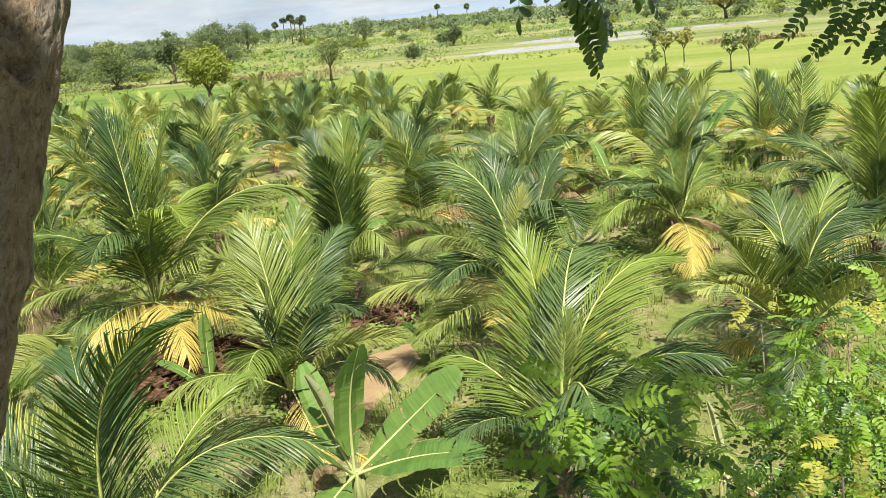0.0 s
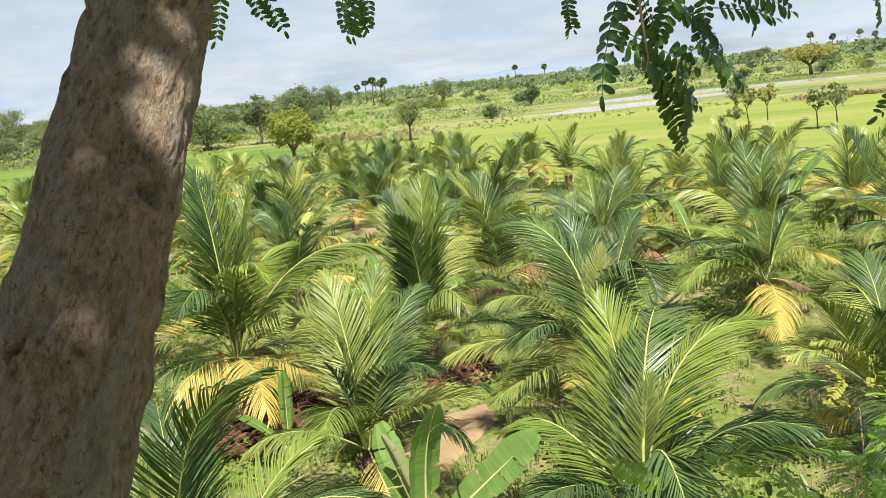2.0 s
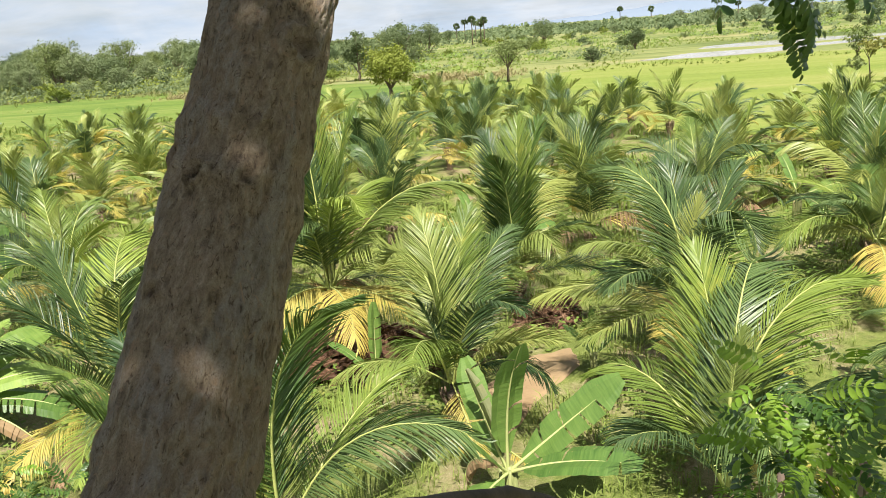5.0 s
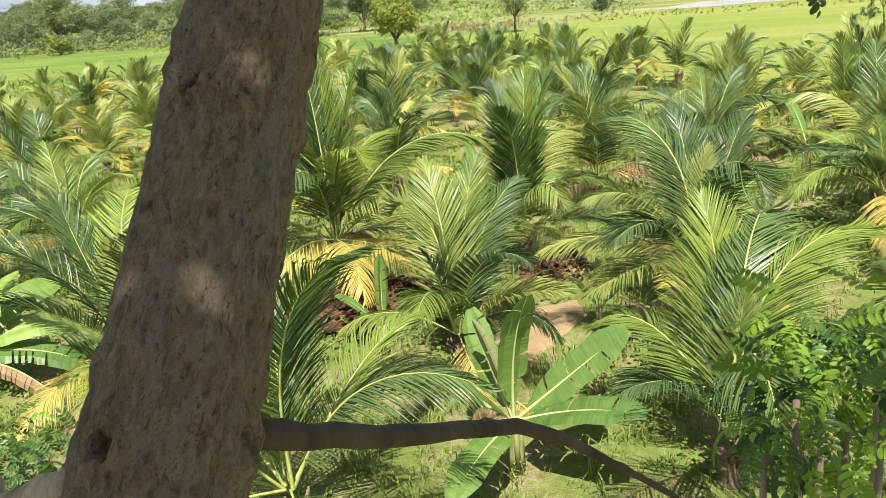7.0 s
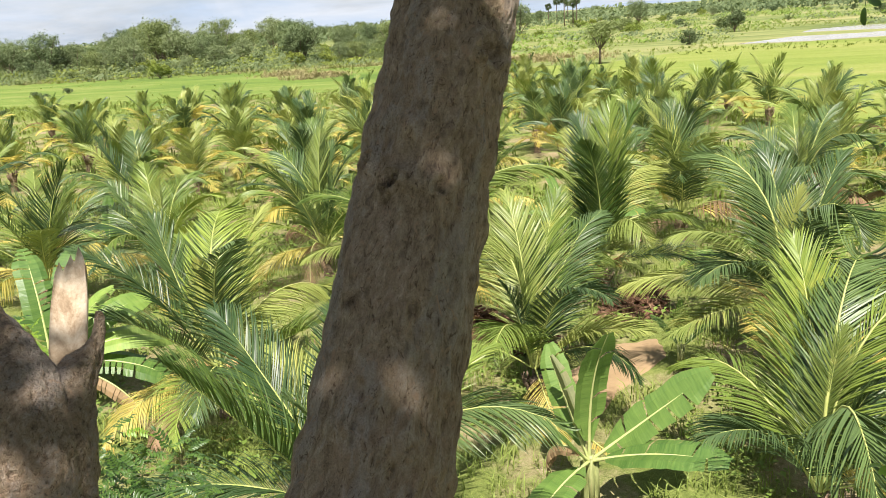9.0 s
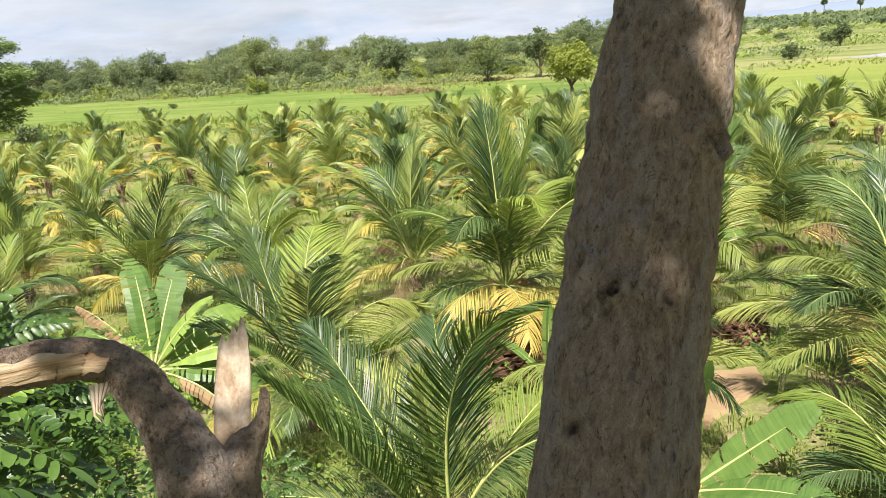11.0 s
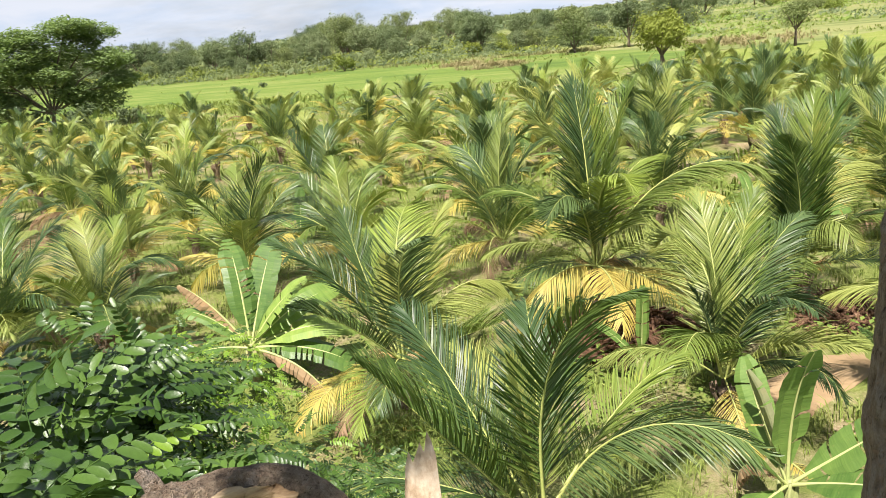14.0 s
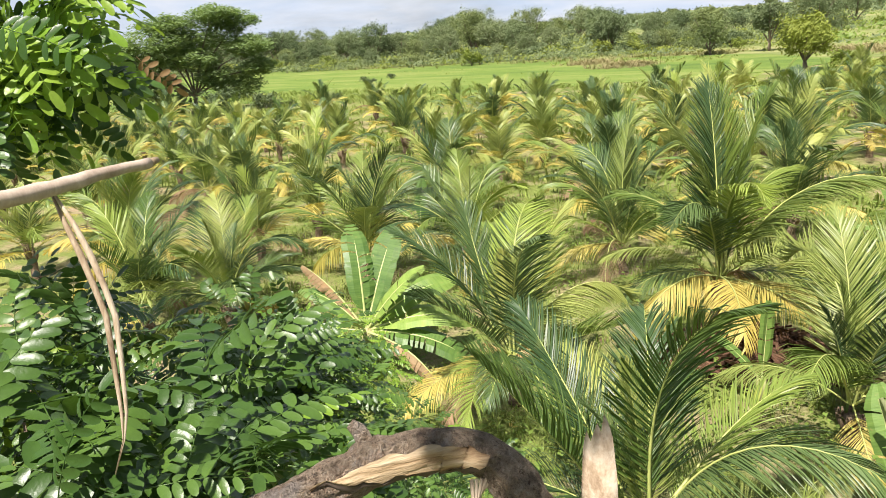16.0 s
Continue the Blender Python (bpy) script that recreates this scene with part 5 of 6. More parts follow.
def litter():
    """The rotting heap and fallen fronds between the palms."""
    rnd, s = random.Random(61), Shape()
    for i in range(520):
        a, q = rnd.uniform(0, 6.283), rnd.random() ** 0.6
        c = Vector((1.7 * q * math.cos(a), 1.0 * q * math.sin(a), 0.02 + 0.55 * (1 - q * q) * rnd.uniform(0.5, 1)))
        d = Vector((rnd.gauss(0, 1), rnd.gauss(0, 0.6), rnd.gauss(0, 0.25))).normalized() * rnd.uniform(0.2, 0.6)
        s.tube([c - d * 0.5, c + Vector((0, 0, 0.04)), c + d * 0.5], [0.02, rnd.uniform(0.02, 0.06), 0.012], 4)
    base = [(0, 0, 0.3)] + [(1.6 * math.cos(k * 0.42), 0.95 * math.sin(k * 0.42), -0.1) for k in range(15)]
    k0 = len(s.v)
    s.v += [Vector(p) for p in base]
    for k in range(15):
        s.f.append((k0, k0 + 1 + k, k0 + 1 + (k + 1) % 15))
        s.m.append(0)
    for x, y, z, turn, f in ((-5.30, 15.91, 0, 10, 1.25), (-1.6, 18.6, 0, 80, 0.8), (7.4, 17.4, 0, 30, 0.7)):
        ob = tagged(new("compost_mound", s.mesh("compost_mound", [HEAP], False)), "dark red-brown mound of rotting husk and stalk", "mound", "compost mounds")
        ob.matrix_basis = pose(x, y, z, 0, 0, turn) @ Matrix.Scale(f, 4)
    for i in range(26):
        x, y = rnd.uniform(-14, 10), rnd.uniform(9, 26)
        tone = "dry" if i % 3 else "yellow"
        ob = tagged(new("fallen_frond", frond(60, tone, 1)), "fallen dry palm frond on the weeds" if tone == "dry" else "fallen yellow palm frond on the weeds", "frond", "fallen fronds")
        ob.matrix_basis = pose(x, y, land_z(x, y) + 0.05, 0, 2, rnd.uniform(0, 360)) @ Matrix.Scale(rnd.uniform(0.4, 0.7), 4)


litter()


# ---------------------------------------------------------------- the tree beside the camera
def bark_tube(name, path, radii, mats, sides=72, step=0.006, rough=0.0035, knots=(), seed=0.0, scars=()):
    """A limb with real bark relief: ridges along it, lumps and knot holes; UV in metres."""
    path = [Vector(p) for p in path]
    dist = [0.0]
    for a, b in zip(path, path[1:]):
        dist.append(dist[-1] + (b - a).length)
    rings = max(3, int(dist[-1] / step))

    def at(values, d):
        i = 0
        while i < len(dist) - 2 and dist[i + 1] < d:
            i += 1
        f = (d - dist[i]) / (dist[i + 1] - dist[i])
        p0, p1, p2, p3 = values[max(i - 1, 0)], values[i], values[i + 1], values[min(i + 2, len(values) - 1)]
        return p1 + 0.5 * f * (p2 - p0 + f * (2.0 * p0 - 5.0 * p1 + 4.0 * p2 - p3 + f * (3.0 * (p1 - p2) + p3 - p0)))

    s, ref = Shape(), None
    s.uv = []
    knots = [(Vector(k), r, h) for k, r, h in knots]
    centre = [at(path, dist[-1] * i / rings) for i in range(rings + 1)]
    for j, (c, kr, h) in enumerate(knots):
        i = min(range(rings + 1), key=lambda k: (centre[k] - c).length)
        knots[j] = (centre[i] + (c - centre[i]).normalized() * at(radii, dist[-1] * i / rings), kr, h)
    for i, p in enumerate(centre):
        d = (centre[min(i + 1, rings)] - centre[max(i - 1, 0)]).normalized()
        ref = d.orthogonal().normalized() if ref is None else ref
        ref = (ref - d * ref.dot(d)).normalized()
        side, r, v = d.cross(ref), at(radii, dist[-1] * i / rings), dist[-1] * i / rings
        for k in range(sides + 1):
            a = 2 * math.pi * (k % sides) / sides
            w = ref * math.cos(a) + side * math.sin(a)
            u = a * 0.055
            q = p + w * r
            g = Vector((math.cos(a) * 2.2, math.sin(a) * 2.2, v * 11 + seed))
            e = Vector((math.cos(a) * r, math.sin(a) * r, (v + seed) * 0.34))
            bump = rough * (0.55 * noise.noise(e * 260) + 0.8 * noise.noise(e * 120 + Vector((3, 1, 2))) + 0.7 * noise.noise(Vector((e.x, e.y, e.z * 2)) * 45)) + 0.0035 * noise.noise(g * 0.45) * (r / 0.05)
            for z, size in scars:
                off = (p.z - z) / 0.010 + 0.9 * noise.noise((math.cos(a) * 1.5, math.sin(a) * 1.5, z * 9))
                bump += size * (math.exp(-(off - 0.7) ** 2) - 0.8 * math.exp(-((off + 0.6) / 0.5) ** 2)) * (0.5 + 0.9 * noise.noise((math.cos(a) * 2.5, math.sin(a) * 2.5, z * 5)))
            for c, kr, h in knots:
                f = (q - c).length / kr
                if f < 2.2:
                    bump += h * (0.6 * math.exp(-((f - 0.7) / 0.35) ** 2) - 1.3 * math.exp(-(f / 0.32) ** 2)) * (1 + 0.6 * noise.noise(q * 160))
            s.v.append(q + w * bump)
            s.uv.append((2 * math.pi * 0.055 * k / sides, v))
    n = sides + 1
    for i in range(rings):
        for k in range(sides):
            a = i * n + k
            s.f.append((a, a + 1, a + 1 + n, a + n))
            s.m.append(0)
    return s.mesh(name, mats)


def limb(z):
    """The axis of the leaning limb at the height z."""
    u = z - 6.9
    c = min(max(u, -0.75), 0.8)
    x, y = -0.3293 + 0.0201 * c + 0.1404 * c * c, 0.5316 + 0.8778 * c - 0.3328 * c * c
    return Vector((x + (0.0201 + 0.2808 * c) * (u - c) * 0.6, y + (0.8778 - 0.6656 * c) * (u - c) * 0.6, z))


tree_beside = thing("leaning_tree", "leaning grey-brown tree with feathery leaves", "tree")
limb_path = [(-0.25, -0.75, -0.2), (-0.25, -0.75, 2.0), (-0.25, -0.74, 4.2), (-0.26, -0.62, 5.4)] + [limb(6.0 + 0.15 * i) for i in range(17)] + [(0.1, 1.55, 8.9), (0.2, 1.6, 9.6)]
limb_radii = [0.16, 0.12, 0.088, 0.07] + [0.0556 - 0.0005 * i for i in range(17)] + [0.036, 0.03]
KNOTS = [((-0.335, 0.462, 6.912), 0.012, 0.009), ((-0.372, 0.475, 6.93), 0.012, 0.008), ((-0.268, 0.565, 6.995), 0.02, 0.012), ((-0.32, 0.75, 7.12), 0.02, 0.011), ((-0.30, 0.475, 6.90), 0.012, 0.005),
         ((-0.335, 0.30, 6.72), 0.02, 0.011), ((-0.27, 0.345, 6.70), 0.024, 0.010), ((-0.35, 0.40, 6.84), 0.011, 0.005), ((-0.375, 0.9, 7.2), 0.018, 0.007)]
part("trunk", bark_tube("trunk", limb_path[5:18], limb_radii[5:18], [BARK], 150, 0.004, 0.0034, KNOTS, 0.0, [(6.905, 0.004), (7.005, 0.0025), (7.125, 0.004), (6.72, 0.003), (7.24, 0.003)]), tree_beside)
part("lower_trunk", bark_tube("lower_trunk", limb_path[:6], limb_radii[:6], [BARK], 40, 0.03, 0.0026), tree_beside)
part("upper_trunk", bark_tube("upper_trunk", limb_path[17:], limb_radii[17:], [BARK], 40, 0.03, 0.0026), tree_beside)


def twig_mesh(name, path, radii, mat, sides=10, wobble=0.15, seed=1):
    s, r = Shape(), random.Random(seed)
    pts = []
    for i in range(len(path) - 1):
        a, b = Vector(path[i]), Vector(path[i + 1])
        pts += [(a.lerp(b, k / 5), radii[i] + (radii[i + 1] - radii[i]) * k / 5) for k in range(5)]
    pts.append((Vector(path[-1]), radii[-1]))
    s.tube([p + Vector((r.uniform(-1, 1), r.uniform(-1, 1), r.uniform(-1, 1))) * q * wobble for p, q in pts], [q * r.uniform(0.92, 1.1) for p, q in pts], sides)
    return s.mesh(name, [mat])


part("branch", twig_mesh("branch", [(-0.325, 0.345, 6.715), (-0.268, 0.38, 6.68), (-0.227, 0.505, 6.604), (-0.165, 0.78, 6.45), (-0.118, 0.98, 6.305), (-0.043, 1.09, 6.188), (0.048, 1.18, 6.075), (0.1, 1.24, 5.95)],
     [0.014, 0.010, 0.009, 0.0098, 0.0092, 0.0068, 0.005, 0.003], DARK_TWIG, seed=4), tree_beside, None, "thin bare side branch")


def broken_stub():
    """A torn-off side limb low on the trunk, bare pale wood with two prongs."""
    s = Shape()
    base, mid, end = Vector((-0.364, 0.293, 6.692)), Vector((-0.415, 0.314, 6.666)), Vector((-0.472, 0.334, 6.640))
    s.tube([Vector((-0.335, 0.33, 6.70)), base, base.lerp(mid, 0.5) + Vector((0, 0, 0.002)), mid, end], [0.015, 0.0145, 0.013, 0.0125, 0.008], 14)
    for tip, w in ((Vector((-0.479, 0.359, 6.653)), 0.008), (Vector((-0.528, 0.362, 6.637)), 0.006)):
        s.tube([mid.lerp(end, 0.6), end.lerp(tip, 0.35), end.lerp(tip, 0.75), tip], [w, w * 1.1, w * 0.8, 0.0012], 9)
    return part("broken_stub", s.mesh("broken_stub", [TORN_WOOD]), tree_beside, None, "pale torn stub of a side limb")


broken_stub()


def pinnate_leaf(name, mat, seed, length=0.22, pairs=7, big=0.056, droop=30):
    """A feathery leaf: paired oval leaflets on a thin stalk, starting along +x, upper side +z."""
    rnd, s = random.Random(seed), Shape()
    pts, p = [], Vector((0, 0, 0))
    n = pairs * 2 + 2
    for i in range(n + 1):
        e = -radians(droop) * (i / n) ** 1.3
        pts.append(p.copy())
        p = p + Vector((math.cos(e), 0.05 * math.sin(i * 0.6 + seed), math.sin(e))) * (length / n)
    s.tube(pts, [0.0016 * (1 - 0.6 * i / n) for i in range(n + 1)], 4, 0, False)

    def leaflet(c, d, up, size):
        side, size = up.cross(d).normalized(), size * rnd.uniform(0.85, 1.12)
        w, k, rows = size * rnd.uniform(0.195, 0.24), len(s.v), []
        for q, f, z in ((0.0, 0.0, 0), (0.13, 0.66, 0.02), (0.42, 1.0, 0.035), (0.74, 0.97, 0.02), (0.94, 0.60, -0.01), (1.0, 0.0, -0.03)):
            mid = c + d * size * q - up * size * (0.12 * q * q - z * 0.4)
            rows.append((mid, w * f))
        first = len(s.v)
        s.v.append(rows[0][0])
        for mid, f in rows[1:-1]:
            s.v += [mid - side * f + up * f * 0.28, mid, mid + side * f + up * f * 0.28]
        s.v.append(rows[-1][0])
        a = first
        s.f += [(a, a + 2, a + 1), (a, a + 3, a + 2)]
        for r in range(3):
            b = a + 1 + 3 * r
            s.f += [(b, b + 1, b + 4, b + 3), (b + 1, b + 2, b + 5, b + 4)]
        b, e = a + 10, a + 13
        s.f += [(b, b + 1, e), (b + 1, b + 2, e)]
        s.m += [0] * 10

    up = Vector((0, 0, 1))
    for i in range(pairs):
        j = 2 * i + 2
        t = (pts[j + 1] - pts[j - 1]).normalized()
        size = big * (0.62 + 0.38 * math.sin(math.pi * (0.2 + 0.7 * i / pairs)))
        for hand in (-1, 1):
            if rnd.random() < 0.04:
                continue
            d = (t * rnd.uniform(0.25, 0.5) + Vector((0, hand, 0)) * 0.9 + up * rnd.uniform(-0.35, 0.12)).normalized()
            leaflet(pts[j], d, (up - d * up.dot(d)).normalized(), size)
    leaflet(pts[-1], (pts[-1] - pts[-2]).normalized(), up, big)
    return s.mesh(name, [mat])


LEAVES = {}
for tone, mat in (("green", NEAR_LEAF), ("light", NEAR_LEAF_LIGHT), ("dry", NEAR_LEAF_DRY), ("yellow", NEAR_LEAF_YELLOW)):
    LEAVES[tone] = [pinnate_leaf("leaf", mat, 5 * k + len(tone), 0.2 + 0.02 * (k % 3), 6 + k % 3, 0.052 + 0.004 * (k % 2), 22 + 14 * (k % 3)) for k in range(5)]


SPRAY = [pinnate_leaf("leaf", NEAR_LEAF, 60 + k, 0.23, 9 + k % 2, 0.043, 25 + 12 * k) for k in range(4)]


def leaf_pose(base, way, up=(0, 0, 1), size=1.0, roll=0.0):
    d = Vector(way).normalized()
    u = Vector(up)
    u = u - d * u.dot(d)
    u = u.normalized() if u.length > 1e-3 else d.orthogonal().normalized()
    side = u.cross(d)
    m = Matrix((d, side, u)).transposed().to_4x4()
    return Matrix.Translation(base) @ m @ Euler((radians(roll), 0, 0)).to_matrix().to_4x4() @ Matrix.Scale(size, 4)


def hang_leaves():
    """The sprays that hang into view, and above them the unseen crown that shades them."""
    r = random.Random(8)
    sprays = [
        (0.30, 2.10, 7.22, 0.20, 2.09, 6.96), (0.31, 2.08, 7.12, 0.53, 2.12, 7.00), (0.35, 2.06, 7.02, 0.53, 2.11, 6.92), (0.42, 2.08, 7.03, 0.55, 2.10, 6.83),
        (0.47, 2.09, 7.09, 0.64, 2.13, 6.96), (0.40, 2.10, 7.19, 0.61, 2.15, 7.09), (0.17, 2.10, 7.25, 0.17, 2.12, 7.12), (0.55, 2.12, 7.21, 0.73, 2.17, 7.14),
        (-0.60, 2.06, 7.35, -0.54, 2.08, 7.20), (-0.38, 2.07, 7.34, -0.42, 2.08, 7.16), (-0.69, 2.05, 7.35, -0.70, 2.06, 7.18),
        (-0.33, 2.07, 7.33, -0.31, 2.09, 7.17), (0.34, 2.11, 7.24, 0.27, 2.12, 7.06), (0.45, 2.12, 7.25, 0.37, 2.13, 7.06)]
    sprays += [(0.51, 2.12, 7.23, 0.52, 2.13, 7.05), (0.37, 2.09, 7.16, 0.45, 2.12, 6.98), (-0.64, 2.06, 7.37, -0.60, 2.08, 7.22)]
    sprays += [(0.38, 2.12, 6.99, 0.54, 2.15, 6.92), (0.39, 2.12, 6.95, 0.49, 2.15, 6.79), (0.49, 2.12, 7.08, 0.65, 2.15, 6.96), (0.53, 2.12, 7.16, 0.74, 2.15, 7.14), (0.17, 2.12, 7.22, 0.2, 2.15, 7.11)]
    for i, (x, y, z, x1, y1, z1) in enumerate(sprays):
        way = Vector((x1 - x, y1 - y, z1 - z))
        for twin in (0, 1)[:1 + i % 2 * (i < 17)]:
            o = Vector((r.uniform(-0.05, 0.05), r.uniform(-0.06, 0.06), r.uniform(-0.01, 0.06))) * twin
            part("leaf", SPRAY[(i + twin) % 4], tree_beside, leaf_pose(Vector((x, y, z)) + o, way + Vector((r.uniform(-0.05, 0.05) * twin, r.uniform(-0.04, 0.04), 0)), (r.uniform(-0.5, 0.5), -0.9, 0.55), way.length / 0.25, r.uniform(-25, 25)))
    for x, y, z, dx, dz in ((0.96, 1.88, 7.0, -0.1, -1), (1.03, 1.87, 6.98, -0.4, -1), (1.07, 1.85, 6.92, -0.35, -1), (0.90, 1.87, 6.99, -0.5, -0.8), (1.08, 1.86, 6.95, -0.2, -1), (0.9, 2.14, 7.19, 0.6, -0.6), (1.12, 1.88, 7.02, -0.5, -0.7), (1.10, 1.9, 6.9, 0.2, -1), (1.0, 1.9, 7.03, -0.6, -0.5), (1.15, 1.9, 6.98, -0.3, -0.9), (0.99, 1.86, 6.93, -0.7, -0.6)):
        part("leaf", SPRAY[r.randrange(4)], tree_beside, leaf_pose((x, y, z), (dx, r.uniform(-0.2, 0.2), dz), (0.2, -0.9, 0.5), 0.62, r.uniform(-25, 25)))
    for path in ([(0.1, 1.55, 8.9), (0.28, 1.9, 8.0), (0.33, 2.08, 7.3), (0.36, 2.07, 7.02)], [(0.1, 1.55, 8.9), (-0.3, 1.9, 8.2), (-0.45, 2.05, 7.5), (-0.5, 2.06, 7.36)],
                 [(0.1, 1.55, 8.9), (0.7, 1.8, 8.1), (1.02, 1.87, 7.2), (1.05, 1.86, 6.97)], [(0.2, 1.6, 9.6), (0.3, 0.4, 9.7), (0.2, -0.6, 9.4)], [(0.2, 1.6, 9.6), (-0.6, 0.7, 9.5), (-0.9, -0.3, 9.2)], [(0.1, 1.55, 8.9), (-0.2, 0.8, 8.9), (-0.4, 0.0, 8.7)]):
        part("branch", twig_mesh("branch", path, [0.014, 0.009, 0.005, 0.002][:len(path)], TWIG, 6, seed=len(path)), tree_beside)
    crown = Shape()
    # gaps cut so sun reaches limb and splinter, on a level at 7.15 m
    gaps = [(-0.258, 0.556, 0.033), (-0.252, 0.600, 0.031), (-0.288, 0.600, 0.016), (-0.272, 0.655, 0.016), (-0.250, 0.184, 0.015), (-0.306, 0.176, 0.010), (-0.268, 0.36, 0.012), (-0.318, 0.35, 0.010), (-0.318, 0.668, 0.015), (-0.300, 0.493, 0.012), (-0.289, 0.380, 0.009), (-0.70, 0.355, 0.034)]

    def level(p):
        return p.x - 0.136 * (p.z - 7.15), p.y + 0.523 * (p.z - 7.15)

    for i in range(2650):
        c = Vector((r.gauss(0.05, 0.45), r.gauss(-0.45, 0.45), r.uniform(8.2, 9.5)))
        over = i >= 1700
        if i >= 2250:
            # unseen leaves added above the hanging sprays to shade them
            z = r.uniform(8.3, 9.3)
            x, y = (r.uniform(0.0, 1.25), r.uniform(1.6, 2.3)) if i % 3 else (r.uniform(-0.85, -0.1), r.uniform(1.7, 2.2))
            c = Vector((x + 0.136 * (z - 7.15), y - 0.523 * (z - 7.15), z))
        # crown left open here so the sun reaches the slim shrub
        elif math.hypot(level(c)[0] - 0.24, level(c)[1] - 0.36) < 0.24:
            continue
        if 1700 <= i < 2250:
            # unseen leaves added to shade the limb itself
            z = r.uniform(8.2, 9.3)
            c = Vector((r.uniform(-0.50, -0.12) + 0.136 * (z - 7.15), r.uniform(-0.1, 1.7) - 0.523 * (z - 7.15), z))
        elif r.random() < 0.015:
            c = Vector((r.uniform(-0.85, -0.35), r.uniform(-1.1, -0.1), r.uniform(8.2, 9.4)))
        elif r.random() < 0.2:
            c = Vector((r.uniform(-0.55, 1.6), r.gauss(-0.5, 0.8), r.uniform(8.6, 10.2)))
        if not over and (noise.noise(c * 2.4) < -0.04 or c.x - 0.136 * (c.z - 6.8) < -0.55 + 0.1 * noise.noise(c * 4.0) and (c.x < -0.8 or r.random() < 0.75)):
            continue
        m = leaf_pose(c, (r.uniform(-1, 1), r.uniform(-1, 1), r.uniform(-0.7, 0.1)), (0, 0, 1), r.uniform(0.9, 1.3), r.uniform(-30, 30))
        me, k = LEAVES["green"][r.randrange(5)], len(crown.v)
        crown.v += [m @ v.co for v in me.vertices]
        for f in me.polygons:
            x, y = level(m @ f.center)
            if not any(math.hypot(x - gx, y - gy) < gr for gx, gy, gr in gaps):
                crown.f.append(tuple(k + q for q in f.vertices))
                crown.m.append(0)
    part("crown", crown.mesh("crown", [NEAR_LEAF]), tree_beside)


hang_leaves()


# ---------------------------------------------------------------- the broken fork
def broken_fork():
    ob = thing("broken_tree_fork", "broken grey tree fork with a torn bent limb", "tree stump")
    stem = [(-0.60, 0.10, -0.1), (-0.60, 0.14, 3.0), (-0.62, 0.24, 5.4), (-0.659, 0.357, 6.35), (-0.681, 0.406, 6.56), (-0.701, 0.446, 6.665), (-0.731, 0.471, 6.713), (-0.763, 0.484, 6.745),
            (-0.796, 0.491, 6.775), (-0.826, 0.496, 6.791), (-0.853, 0.489, 6.799), (-0.877, 0.466, 6.804), (-0.899, 0.430, 6.806), (-0.918, 0.395, 6.801), (-0.937, 0.352, 6.793), (-0.956, 0.293, 6.786), (-0.985, 0.209, 6.766), (-1.04, 0.05, 6.70), (-1.1, -0.12, 6.58)]
    radii = [0.11, 0.08, 0.06, 0.042, 0.038, 0.035, 0.031, 0.026, 0.0235, 0.0215, 0.021, 0.021, 0.021, 0.0215, 0.022, 0.0225, 0.022, 0.021, 0.018]
    part("lower_stem", bark_tube("lower_stem", stem[:4], radii[:4], [FORK_BARK], 40, 0.03, 0.0036, (), 4.0), ob)
    part("limb", bark_tube("limb", stem[3:], radii[3:], [FORK_BARK], 110, 0.0045, 0.0036, [((-0.925, 0.42, 6.828), 0.016, 0.006), ((-0.735, 0.44, 6.73), 0.016, 0.003), ((-0.70, 0.425, 6.66), 0.014, 0.003)], 4.0), ob)
    prong = [(-0.672, 0.40, 6.50), (-0.688, 0.44, 6.60), (-0.702, 0.472, 6.66), (-0.707, 0.498, 6.69), (-0.704, 0.518, 6.708), (-0.697, 0.538, 6.728), (-0.702, 0.556, 6.755)]
    part("prong", bark_tube("prong", prong, [0.034, 0.036, 0.033, 0.027, 0.019, 0.008, 0.003], [FORK_BARK], 64, 0.004, 0.0036, (), 9.0), ob)
    part("stub", bark_tube("stub", [(-0.920, 0.418, 6.815), (-0.927, 0.417, 6.833), (-0.936, 0.414, 6.842)], [0.010, 0.008, 0.005], [FORK_BARK], 24, 0.003, 0.002, (), 2.0), ob)
    # the pale splinter: a tall jagged sliver
    s, r, n = Shape(), random.Random(3), 9
    foot, top = Vector((-0.713, 0.505, 6.69)), Vector((-0.765, 0.598, 6.795))
    across = Vector((0.74, 0.62, 0.1)).normalized()
    ahead = (top - foot).cross(across).normalized()
    heights = [0.9, 1.0, 0.92, 0.98, 1.04, 0.97, 1.1, 1.03, 0.92]
    for layer in (0, 1):
        for i in range(n):
            q = i / (n - 1) - 0.5
            for f, w in ((0.0, 0.7), (0.35, 1.0), (0.7, 1.0), (1.0, 0.85)):
                h = f * heights[i]
                bow = 0.006 * math.cos(q * 3.0) * (1 - f * 0.6)
                s.v.append(foot.lerp(top, h) + across * q * 0.036 * w + ahead * (bow + (-0.004 if layer else 0.004)) + ahead * r.uniform(-0.0008, 0.0008))
    m = n * 4
    for layer in (0, 1):
        for i in range(n - 1):
            for k in range(3):
                a = layer * m + i * 4 + k
                s.f.append((a, a + 4, a + 5, a + 1) if layer else (a, a + 1, a + 5, a + 4))
                s.m.append(0)
    for i in range(n - 1):
        a = i * 4 + 3
        s.f.append((a, a + 4, a + 4 + m, a + m))
        s.m.append(0)
    for i in (0, (n - 1) * 4):
        for k in range(3):
            s.f.append((i + k, i + k + 1, i + k + 1 + m, i + k + m))
            s.m.append(0)
